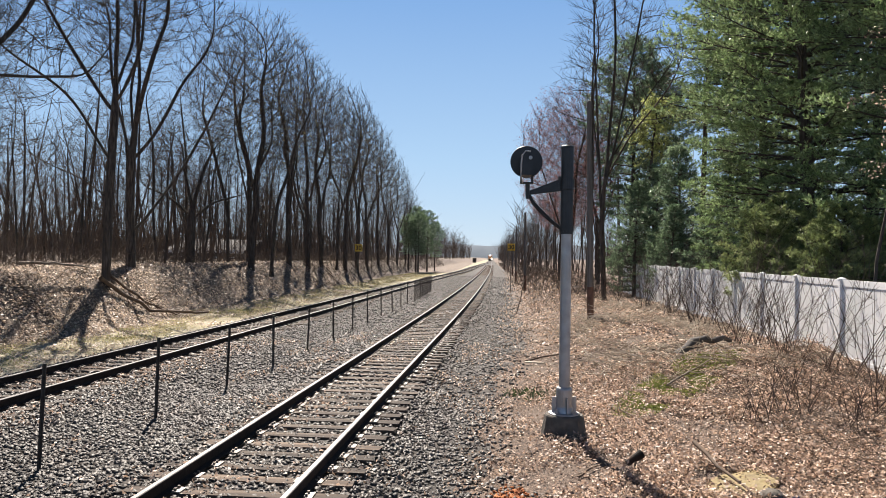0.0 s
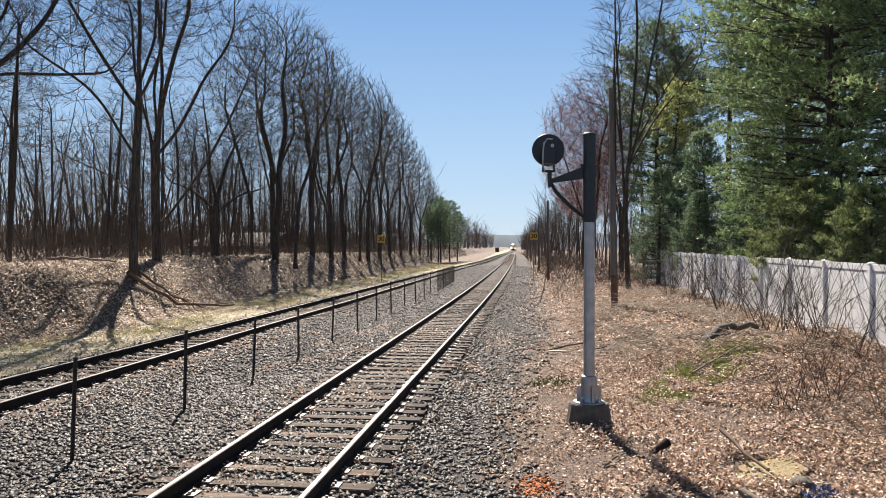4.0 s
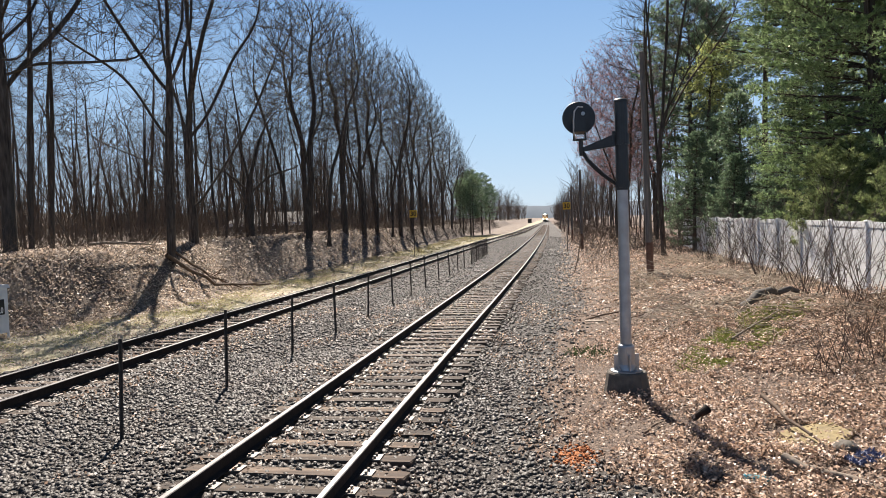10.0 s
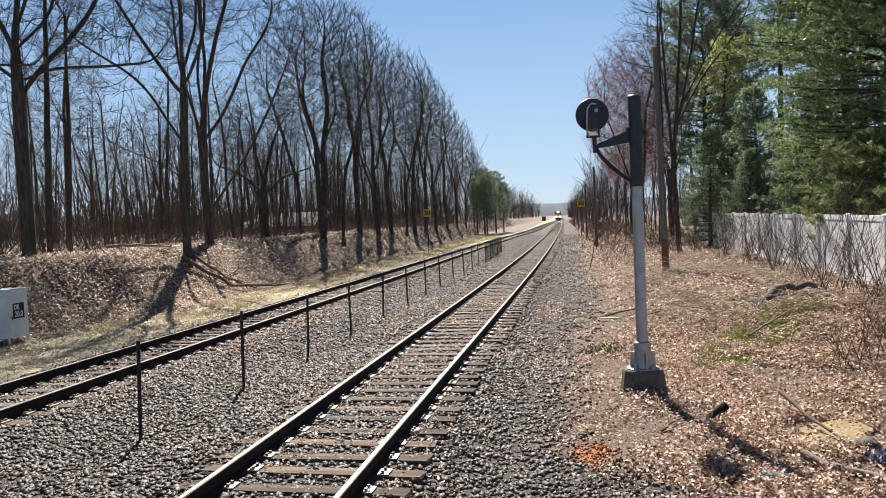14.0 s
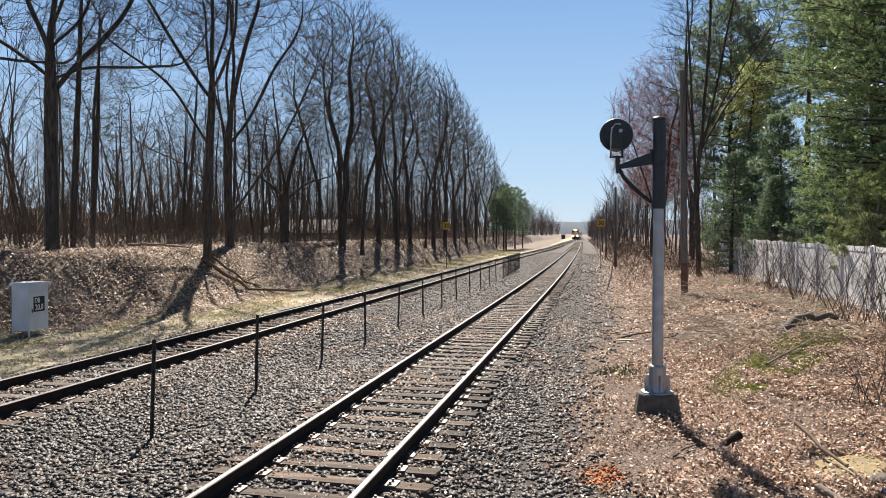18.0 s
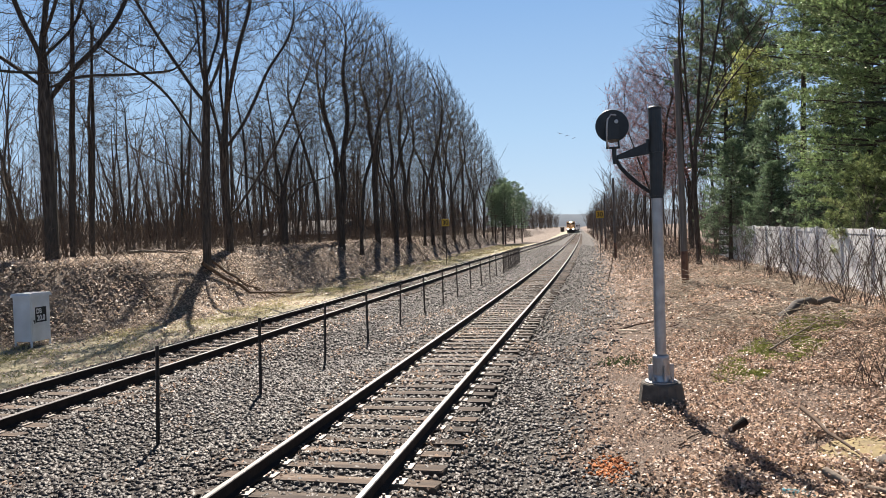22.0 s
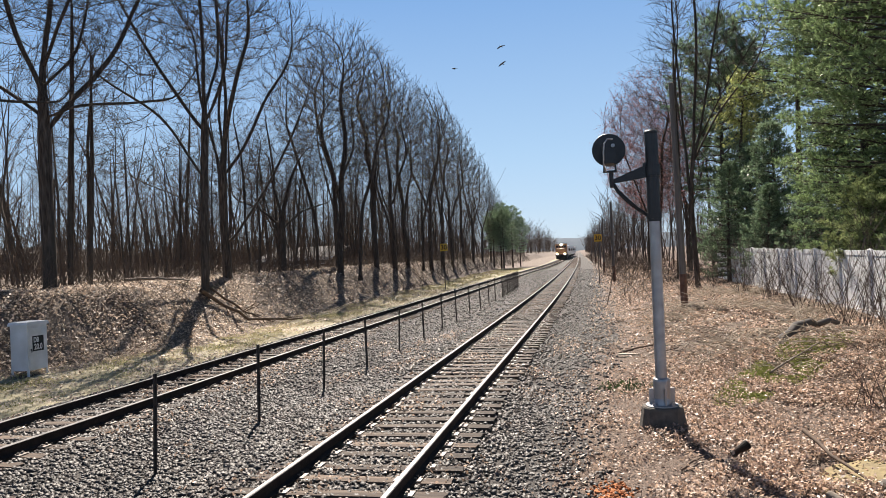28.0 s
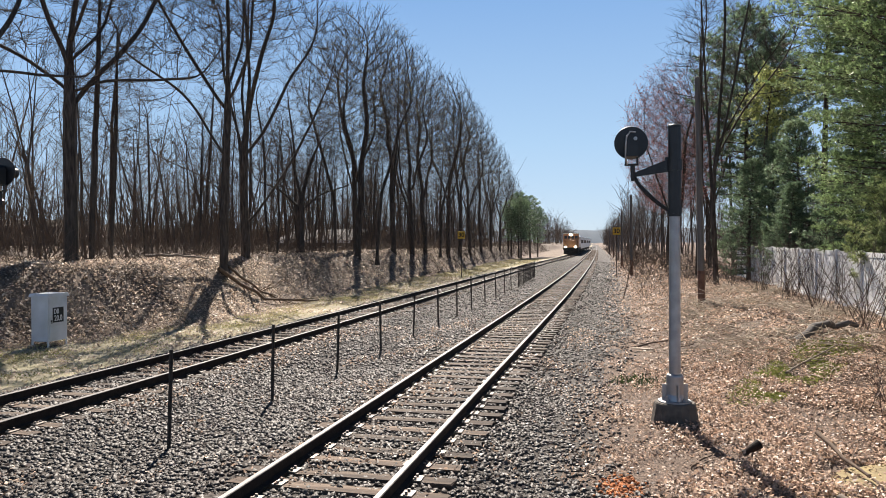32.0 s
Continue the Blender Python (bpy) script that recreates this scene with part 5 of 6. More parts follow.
rs = random.Random(21)
tagged(stones("ballast_stones", spread_points(rs, 38000, -8.6, 6.5, 5.0, 15.5, in_ballast), 0.021, 0.046, STONE, 1), "loose angular grey-brown ballast stones round the tracks", "ballast", kind="stuff")
tagged(stones("ballast_stones", spread_points(rs, 16000, -8.6, 4.4, 15.5, 30, in_ballast), 0.026, 0.052, STONE, 2), "loose angular grey-brown ballast stones round the tracks", "ballast", kind="stuff")
tagged(stones("ballast_stones", spread_points(rs, 6000, -8.6, 4.4, 30, 55, in_ballast), 0.035, 0.07, STONE, 3), "loose angular grey-brown ballast stones round the tracks", "ballast", kind="stuff")
tagged(stones("ballast_stones", spread_points(rs, 6000, -8.8, 4.0, 55, 110, in_ballast), 0.05, 0.095, STONE, 5), "loose angular grey-brown ballast stones round the tracks", "ballast", kind="stuff")
tagged(stones("orange_gravel", [(3.12 + rs.gauss(0, 0.13), 9.0 + rs.gauss(0, 0.22)) for _ in range(260)], 0.012, 0.03, RUST, 4, 0.01), "patch of bright orange stained gravel", "gravel", kind="stuff")


def leaves(name, pts, size, mat, seed, lift=0.02, spread_z=0.02):
    rng = np.random.default_rng(seed)
    c = np.array([(x, y, ground_z(x, y) + lift) for x, y in pts])
    c[:, 2] += np.abs(rng.normal(0, spread_z * 1.6, len(c)))
    g = Gather()
    g.add(*specks(rng, c, size, flat=True, stretch=0.9, fold=0.45))
    return g.make(name, [mat], smooth=False)


def on_moss(x, y):
    u = ((x - 6.2 - (y - 15.2) * 0.62) / 0.85) ** 2 + ((y - 16.3) / 2.5) ** 2
    return max(0.0, 1.25 - u) if noise.noise((x * 1.6, y * 1.2, 1)) > -0.3 else 0


def right_litter(x, y):
    u = x - bend(y)
    if u < 2.0:
        return 0
    k = (0.16 * ease((u - 2.0 - max(0.0, 9.0 - y) * 0.6) / 1.2) + 0.84 * ease((u - 3.2) / 2.2)) * (0.14 + 0.86 * ease(0.55 + 1.3 * noise.noise((x * 0.9, y * 0.9, 9)) + 0.9 * noise.noise((x * 3.2, y * 3.2, 4))))
    if on_moss(x, y) > 0:
        k *= 0.2
    if abs(x - 3.12) < 0.3 and abs(y - 9) < 0.45:
        k *= 0.1
    if (x - 6.05) ** 2 + (y - 9.85) ** 2 < 0.35:
        k *= 0.12
    return k


def left_litter(x, y):
    d = foot(y) + 0.5 - x
    return 0 if d < 0 else ease(d / 1.2) * (0.3 + 0.7 * ease(0.55 + 1.3 * noise.noise((x * 0.7, y * 0.7, 2)) + 0.8 * noise.noise((x * 2.6, y * 2.6, 4))))


rl = random.Random(22)
tagged(leaves("leaf_litter", spread_points(rl, 118000, 2.0, 10, 5.5, 18, right_litter), 0.03, LEAF, 5, 0.02, 0.03), "brown dry fallen leaves covering the ground", "leaf litter", kind="stuff")
tagged(leaves("leaf_litter", spread_points(rl, 32000, 2.2, 10, 18, 45, right_litter), 0.046, LEAF, 6), "brown dry fallen leaves covering the ground", "leaf litter", kind="stuff")
tagged(leaves("leaf_litter", spread_points(rl, 60000, -22, -10, 10, 34, left_litter), 0.06, LEAF_PALE, 7), "brown dry fallen leaves covering the bank", "leaf litter", kind="stuff")
tagged(leaves("leaf_litter", spread_points(rl, 14000, 2.2, 13, 45, 110, right_litter), 0.09, LEAF, 26), "brown dry fallen leaves beside the far line", "leaf litter", kind="stuff")
tagged(leaves("leaf_litter", spread_points(rl, 22000, -20, -9.5, 34, 80, left_litter), 0.085, LEAF_PALE, 8), "brown dry fallen leaves covering the bank", "leaf litter", kind="stuff")


tagged(leaves("leaf_litter", spread_points(rl, 5200, -8.6, 2.4, 6, 26, lambda x, y: in_ballast(x, y) * ease(0.2 + 2.2 * noise.noise((x * 0.7, y * 0.5, 6)))), 0.035, LEAF, 19, 0.03), "scattered dry leaves on the ballast", "leaf litter", kind="stuff")


tagged(leaves("leaf_litter", spread_points(rl, 7000, -15.0, -8.4, 12, 60, lambda x, y: 0.8 * ease(0.5 + 1.8 * noise.noise((x * 0.8, y * 0.5, 12))) if foot(y) - 0.3 < x < siding(y) - 1.7 else 0), 0.05, LEAF_PALE, 27, 0.025), "scattered pale dry leaves on the grassy path", "leaf litter", kind="stuff")


def blades(name, pts, height, mat, seed, lean=0.5, width=0.008):
    rng = np.random.default_rng(seed)
    n = len(pts)
    b = np.array([(x, y, ground_z(x, y) - 0.01) for x, y in pts])
    h = height * rng.uniform(0.4, 1.3, n)
    d = np.stack([rng.normal(0, lean, n), rng.normal(0, lean, n), np.ones(n)], 1)
    d /= np.linalg.norm(d, axis=1)[:, None]
    side = np.cross(d, rng.normal(0, 1, (n, 3)))
    side /= np.linalg.norm(side, axis=1)[:, None]
    m = b + d * (h * 0.55)[:, None]
    t = b + d * h[:, None] + np.stack([rng.normal(0, 0.25, n), rng.normal(0, 0.25, n), -0.15 * np.ones(n)], 1) * h[:, None]
    w = (width * rng.uniform(0.6, 1.4, n))[:, None]
    v = np.stack([b - side * w, b + side * w, m + side * w * 0.8, t], axis=1).reshape(-1, 3)
    g = Gather()
    g.add(v, np.arange(n * 4).reshape(-1, 4))
    return g.make(name, [mat], smooth=False)


def on_path(x, y):
    a, b = siding(y) - 2.0, foot(y) - 0.3
    if x > a or x < b:
        return 0
    u = (a - x) / (a - b)
    return (0.15 + 0.85 * ease(0.45 + 1.8 * noise.noise((x * 0.9, y * 0.35, 5)))) * ease(u * 3) * (0.4 + 0.6 * u)


tagged(blades("dry_grass", spread_points(rl, 22000, -14.5, -8.0, 12, 46, on_path), 0.10, DRYGRASS, 9, 0.9), "short dry yellow grass along the path", "grass", kind="stuff")
tagged(blades("green_grass", spread_points(rl, 4000, -14.5, -8.0, 12, 40, lambda x, y: on_path(x, y) * ease(3 * noise.noise((x * 0.6, y * 0.4, 8)))), 0.08, GRASS, 10, 0.8), "short green grass along the path", "grass", kind="stuff")
tagged(blades("dry_grass", spread_points(rl, 9000, -14.0, -8.0, 46, 130, on_path), 0.2, DRYGRASS, 11, 0.9, 0.02), "short dry yellow grass along the path", "grass", kind="stuff")


tagged(blades("green_grass", spread_points(rl, 34000, 4.2, 9.0, 13, 20, on_moss), 0.075, GRASS, 12, 0.9, 0.011), "low green grass and moss patch among leaves", "grass", kind="stuff")


WEED = material("dark_weed", [(0.03, 0.05, 0.02), (0.08, 0.11, 0.04)], 3, 0.6, bump=0, translucent=0.25, island=0.3)
tagged(blades("weed_clump", [(3.55 + rl.gauss(0, 0.28), 15.9 + rl.gauss(0, 0.3)) for _ in range(260)], 0.16, WEED, 23, 0.7, 0.014), "small dark green weed clump at the ballast edge", "weeds", kind="stuff")


def stalks(name, pts, lo, hi, r, mat, seed, rise):
    """Thin dry stalks, lying or arching."""
    rng = np.random.default_rng(seed)
    g = Gather()
    for x, y in pts:
        a = rng.uniform(0, 6.28)
        d = np.array([math.cos(a), math.sin(a), rng.uniform(*rise)])
        p = polyline(rng, np.array([x, y, ground_z(x, y) + 0.02]), d, rng.uniform(lo, hi), 4, 0.16, -0.10)
        p[:, 2] = np.maximum(p[:, 2], [ground_z(q[0], q[1]) + 0.015 for q in p])
        g.add(*tube(p, np.linspace(r, r * 0.4, 5), 3))
    return g.make(name, [mat])


STRAW = material("dry_stalk", [(0.322, 0.266, 0.196), (0.49, 0.427, 0.336)], 4, 0.85, bump=0, stain=(0.252, 0.175, 0.126), stain_scale=1.5)
tagged(stalks("dry_stalks", spread_points(rl, 1900, 4.6, 9.6, 15.5, 34, lambda x, y: (0.35 if on_moss(x, y) else 1) * ease((x - 4.6) / 1.5) * ease(0.6 + 2 * noise.noise((x * 0.5, y * 0.3, 4)))), 0.5, 1.6, 0.011, STRAW, 13, (0.0, 0.45)), "tangle of pale dry stalks on the bank", "dry stalks", kind="stuff")
tagged(stalks("bramble_stems", spread_points(rl, 420, 6.2, 10, 9.5, 17, lambda x, y: ease((x - 6.2) / 2)), 0.5, 1.3, 0.007, DARKWOOD, 14, (0.1, 1.0)), "low tangle of dark bramble stems", "brambles", kind="stuff")
tagged(stalks("bank_brush", spread_points(rl, 4200, -23, -10, 14, 115, lambda x, y: ease((foot(y) - 0.5 - x) / 2.0) if x > foot(y) - 9 else 0), 0.6, 2.1, 0.010, TWIG_PALE, 15, (0.4, 2.2)), "thin bare brush on the leafy bank", "brush", kind="stuff")
tagged(stalks("bank_brush", spread_points(rl, 1300, 4.0, 9.0, 34, 130, lambda x, y: 1.0 if x - bend(y) > 4.2 else 0), 0.7, 2.2, 0.012, TWIG_PALE, 16, (0.6, 2.5)), "thin bare brush beside the line", "brush", kind="stuff")


tagged(stalks("bank_brush", spread_points(rl, 1600, -26, -9, 60, 230, lambda x, y: 1.0 if foot(y) - 0.3 > x > foot(y) - 5 else 0), 0.9, 2.4, 0.028, TWIG_PALE, 17, (0.4, 2.0)), "thin bare brush on the far bank", "brush", kind="stuff")
tagged(stalks("bank_brush", spread_points(rl, 650, -6, 8, 60, 300, lambda x, y: 1.0 if 3.6 < x - bend(y) < 7.5 else 0), 0.9, 2.6, 0.03, TWIG_PALE, 18, (0.6, 2.5)), "thin bare brush beside the far line", "brush", kind="stuff")


# ---- bare shrubs before the fence ----
SHRUBBARK = material("shrub_bark", [(0.04, 0.027, 0.022), (0.10, 0.068, 0.054)], 6, 0.85, bump=0, stain=(0.12, 0.09, 0.07), stain_scale=1.5)


def shrub(x, y, height, stems, seed, label="bare multi-stemmed shrub in front of the white fence"):
    rng = np.random.default_rng(seed)
    s = empty("shrub", x, y, ground_z(x, y))
    for i in range(stems):
        g = Gather()
        a = rng.uniform(0, 6.28)
        b = np.array([rng.normal(0, 0.14), rng.normal(0, 0.14), -0.05])
        p = polyline(rng, b, np.array([math.cos(a) * 0.45, math.sin(a) * 0.45, 1.0]), height * rng.uniform(0.5, 1.15), 6, 0.09, 0.0)
        g.add(*tube(p, np.linspace(rng.uniform(0.007, 0.013), 0.003, 7), 4))
        for j in range(int(rng.integers(3, 8))):
            k = int(rng.integers(2, 6))
            q = polyline(rng, p[k], offshoot(rng, unit(p[k + 1] - p[k]), rng.uniform(0.4, 0.9)), height * rng.uniform(0.12, 0.4), 3, 0.14, 0.05)
            g.add(*tube(q, np.linspace(0.005, 0.002, 4), 3))
        g.make("stem", [SHRUBBARK], s)
    return tagged(s, label, "shrub", "shrubs before the fence")


for i, (x, y, hgt, n) in enumerate(((8.95, 18.4, 2.5, 12), (9.1, 16.8, 2.2, 9), (8.3, 14.6, 0.8, 9), (9.3, 17.6, 2.6, 10), (9.4, 15.4, 2.2, 8), (9.6, 13.8, 2.5, 8), (8.9, 19.6, 2.3, 12), (9.3, 21.5, 2.5, 12),
                                    (8.8, 23.4, 2.4, 12), (9.2, 25.3, 2.5, 12), (8.7, 27.2, 2.3, 12), (9.2, 29.2, 2.6, 12), (8.6, 31.2, 2.4, 12), (9.1, 33.5, 2.7, 12), (8.2, 36, 2.6, 14), (7.4, 39, 2.5, 14), (6.9, 43, 2.6, 14), (6.4, 48, 2.6, 14),
                                    (7.3, 13.0, 0.8, 10), (7.9, 13.3, 1.0, 10), (8.6, 12.4, 1.1, 10))):
    shrub(x, y, hgt * 1.08, n, 100 + i)


rng_f = random.Random(77)
for i in range(11):
    y = 12.8 + i * 2.3 + rng_f.uniform(-0.3, 0.3)
    shrub(9.35 + rng_f.uniform(-0.35, 0.35), y, rng_f.uniform(2.0, 3.5), rng_f.randint(3, 6), 200 + i, "thin bare saplings close to the white fence")


def dry_sapling(x, y, height):
    """A thin tree that has kept a tuft of dry tan leaves at its top."""
    rng = np.random.default_rng(61)
    root = empty("tree", x, y, ground_z(x, y))
    tr, cr = Gather(), Gather()
    pts = polyline(rng, np.array([0, 0, -0.3]), np.array([0.02, 0.0, 1.0]), height, 10, 0.04, 0.05)
    tr.add(*tube(pts, np.linspace(0.045, 0.012, 11), 7))
    tr.make("trunk", [BARK], root)
    spots = []
    for i in range(26):
        k = int(rng.integers(6, 11))
        q = polyline(rng, pts[k], rng.normal(0, 1, 3) * np.array([1, 1, 0.4]) + np.array([0, 0, 0.3]), rng.uniform(0.4, 1.1), 4, 0.15, -0.03)
        cr.add(*tube(q, np.linspace(0.012, 0.004, 5), 3))
        for j in range(36):
            spots.append(q[int(rng.integers(1, 5))] + rng.normal(0, 0.10, 3))
    cr.add(*specks(rng, np.array(spots), 0.036, fold=0.4), 1)
    cr.make("crown", [TWIG, LEAF], root, smooth=False)
    tagged(root, "thin sapling with dry tan leaves behind the white fence", "tree", RIGHT)


dry_sapling(11.0, 17.0, 7.2)


# ---- far woods, house, hills ----
def far_woods(name, spots, seed, label, thick=1.0, branches=16):
    rng = np.random.default_rng(seed)
    g = Gather()
    for x, y, hgt in spots:
        z = ground_z(x, y)
        p = polyline(rng, np.array([x, y, z - 0.3]), np.array([rng.normal(0, 0.10), rng.normal(0, 0.10), 1.0]), hgt, 5, 0.08, 0.04)
        g.add(*tube(p, np.linspace(0.02 + hgt * 0.006, 0.012, 6), 4))
        for j in range(branches):
            k = int(rng.integers(1, 5))
            a = rng.uniform(0, 6.28)
            q = polyline(rng, p[k] + (p[k + 1] - p[k]) * rng.random(), np.array([math.cos(a) * 0.7, math.sin(a) * 0.7, 0.8]), hgt * rng.uniform(0.12, 0.36), 3, 0.16, 0.05)
            g.add(*tube(q, np.linspace(0.016, 0.006, 4) * thick, 3))
    return tagged(g.make(name, [TWIG_PALE]), label, "woods", kind="stuff")


rw = random.Random(31)
spots = []
for _ in range(1200):
    y = rw.uniform(8, 170)
    x = foot(y) - 5.5 - rw.uniform(0, 45)
    spots.append((x, y, rw.uniform(3.5, 11.5)))
far_woods("far_woods", spots, 1, "leafless brown woods behind the bank", 1.2, 13)
spots = []
for _ in range(800):
    y = rw.uniform(110, 640)
    side = rw.random() < 0.5
    x = (foot(y) - 2.5 - rw.expovariate(1 / 12)) if side else (bend(y) + 6.2 + rw.expovariate(1 / 8))
    spots.append((x, y, rw.uniform(7, 14)))
far_woods("far_woods", spots, 2, "leafless woods along the far line", 2.4, 14)
spots = [(rw.uniform(9, 40), rw.uniform(52, 160), rw.uniform(5, 12)) for _ in range(160)]
far_woods("far_woods", spots, 3, "leafless woods behind the fence side")

# the blue-grey of air haze is put into the hills' base colour
HAZY_HILL = material("hazy_distant_woods", [(0.08, 0.105, 0.135), (0.12, 0.15, 0.18)], 0.02, 1.0, bump=0)


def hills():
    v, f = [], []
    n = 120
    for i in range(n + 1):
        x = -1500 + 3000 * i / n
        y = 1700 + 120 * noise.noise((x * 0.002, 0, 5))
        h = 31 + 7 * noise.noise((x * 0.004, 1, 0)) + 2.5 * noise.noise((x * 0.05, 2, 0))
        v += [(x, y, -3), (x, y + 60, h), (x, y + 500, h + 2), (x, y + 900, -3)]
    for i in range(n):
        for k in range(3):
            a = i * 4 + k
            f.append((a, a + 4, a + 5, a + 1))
    tagged(mesh_object("backdrop", v, f, HAZY_HILL, smooth=True), "low wooded hills on the horizon, painted blue-grey for haze", "hills", kind="structure")


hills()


def wood_edge(name, line, h0, label, seed):
    """The closed edge of a far wood: a ragged, brushy mound."""
    v, f = [], []
    n = len(line)
    for i, (x, y, nx, ny) in enumerate(line):
        h = h0 * (0.8 + 0.5 * noise.noise((i * 0.21, seed, 0)) + 0.25 * noise.noise((i * 0.9, seed, 1)))
        z = ground_z(x, y)
        for d, k in ((0.0, 0.0), (0.6, 0.45), (1.6, 0.8), (3.5, 1.0), (9.0, 0.85)):
            jit = 0.8 * noise.noise((i * 0.7, d, seed))
            v.append((x + nx * (d + jit), y + ny * (d + jit), z - 0.5 + h * k * (1 + 0.2 * noise.noise((i * 1.3, k * 4, seed)))))
    for i in range(n - 1):
        for k in range(4):
            a = i * 5 + k
            f.append((a, a + 1, a + 6, a + 5))
    twigs = Gather()
    rng = np.random.default_rng(seed)
    for q in v[3::5]:
        for k in range(9):
            p = polyline(rng, np.array(q) + rng.normal(0, 0.8, 3) * np.array([1, 1, 0]) - np.array([0, 0, 1.2]), np.array([rng.normal(0, 0.25), rng.normal(0, 0.25), 1.0]), rng.uniform(1.5, 4.0), 3, 0.12, 0.05)
            twigs.add(*tube(p, np.linspace(0.035, 0.012, 4), 3))
    tagged(twigs.make(name, [TWIG]), label, "woods", kind="stuff")
    tagged(mesh_object(name, v, f, THICKET), label, "woods", kind="stuff")


THICKET = material("thicket", [(0.035, 0.028, 0.0231), (0.091, 0.0735, 0.0595), (0.154, 0.122, 0.0945)], 3.0, 1.0, bump=1.0, bump_scale=6, bump_dist=0.4)
wood_edge("wood_edge", [(-62 - 4 * math.sin(i * 0.3), -10 + i * 1.5, -1, 0) for i in range(170)], 4.2, "dense brown leafless wood edge behind the trees", 1)
wood_edge("wood_edge", [(30 + 3 * math.sin(i * 0.3), -5 + i * 1.5, 1, 0) for i in range(140)], 6.5, "dense dark wood edge behind the pines", 2)


def thicket(name, n, seed, label):
    """Close-set thin saplings behind the bank."""
    rng = np.random.default_rng(seed)
    g = Gather()
    for _ in range(n):
        y = rng.uniform(6, 150)
        x = foot(y) - 6.5 - rng.uniform(0, 26)
        d = np.array([rng.normal(0, 0.45), rng.normal(0, 0.45), 1.0])
        p = polyline(rng, np.array([x, y, ground_z(x, y) - 0.1]), d, rng.uniform(1.2, 3.4) * rng.uniform(0.8, 2.4), 3, 0.12, 0.02)
        g.add(*tube(p, np.linspace(rng.uniform(0.015, 0.035), 0.006, 4), 3))
        for k in range(2):
            q = polyline(rng, p[1 + k], d + rng.normal(0, 0.5, 3), rng.uniform(0.6, 1.8), 2, 0.15, 0.04)
            g.add(*tube(q, np.linspace(0.012, 0.005, 3), 3))
    tagged(g.make(name, [TWIG_PALE]), label, "thicket", kind="stuff")


thicket("thicket", 2600, 9, "dense brown thicket of thin leafless saplings")
HOUSEWALL = material("grey_siding", [(0.07, 0.07, 0.068), (0.11, 0.108, 0.10)], 3, 0.8, bump=0.1)
ROOFM = material("dark_shingle", [(0.03, 0.028, 0.028), (0.06, 0.055, 0.053)], 12, 0.9, bump=0.3)
WHITE = plain("white_trim", (0.86, 0.86, 0.86), 0.5)
GLASSY = plain("dark_glass", (0.02, 0.025, 0.03), 0.08)


def house(x, y, turn):
    h = empty("house", x, y, ground_z(x, y) - 1.75, turn)
    bm = bmesh.new()
    box(bm, -4.8, 4.8, 0, 7, -1.0, 2.5)
    wall = part("wall", bm, HOUSEWALL, h)
    bm = bmesh.new()
    v = [bm.verts.new(q) for q in ((-5.2, -0.5, 2.62), (5.2, -0.5, 2.62), (5.2, 7.5, 2.62), (-5.2, 7.5, 2.62), (-5.2, 3.5, 3.9), (5.2, 3.5, 3.9))]
    for q in ((0, 1, 5, 4), (2, 3, 4, 5), (0, 4, 3), (1, 2, 5), (3, 2, 1, 0)):
        bm.faces.new([v[i] for i in q])
    roof = part("roof", bm, ROOFM, h)
    bm = bmesh.new()
    box(bm, -5.22, 5.22, -0.56, -0.47, 2.36, 2.68)
    part("eave_board", bm, WHITE, roof, "white eave board")
    for k in (-3.3, -1.2, 1.0, 3.4):
        bm = bmesh.new()
        box(bm, k - 0.6, k + 0.6, -0.05, -0.002, 0.7, 2.0)
        w = part("window", bm, WHITE, wall)
        bm = bmesh.new()
        box(bm, k - 0.52, k + 0.52, -0.065, -0.051, 0.78, 1.92)
        part("pane", bm, GLASSY, w)
    tagged(h, "low grey house with a white eave seen through trees", "house")


house(-29.6, 76.0, -14)


def relay_hut(x, y):
    h = empty("relay_hut", x, y, ground_z(x, y))
    bm = bmesh.new()
    box(bm, -1.0, 1.0, -1.0, 1.0, 0, 2.3, bevel=0.05)
    part("body", bm, STAKE, h)
    bm = bmesh.new()
    box(bm, -1.15, 1.15, -1.15, 1.15, 2.31, 2.45, bevel=0.04)
    part("roof", bm, ROOFM, h)
    tagged(h, "dark trackside hut far down the line", "hut")


relay_hut(-17.0, 400.0)

# ---- train ----
ORANGE = material("orange_paint", [(0.46, 0.22, 0.10), (0.58, 0.30, 0.14)], 1.5, 0.45, bump=0.02, stain=(0.34, 0.18, 0.09), stain_scale=0.8)
CREAM = material("cream_paint", [(0.55, 0.50, 0.40), (0.66, 0.61, 0.50)], 1.5, 0.45, bump=0.02)
STAINLESS = material("stainless_coach", [(0.50, 0.51, 0.53), (0.66, 0.67, 0.69)], 2, 0.35, metal=0.6, bump=0.05)
UNDER = material("dark_underframe", [(0.02, 0.018, 0.016), (0.05, 0.045, 0.04)], 6, 0.8, bump=0.2)
LAMP = plain("lamp_glow", (1.0, 0.93, 0.75), 0.3, glow=40.0)


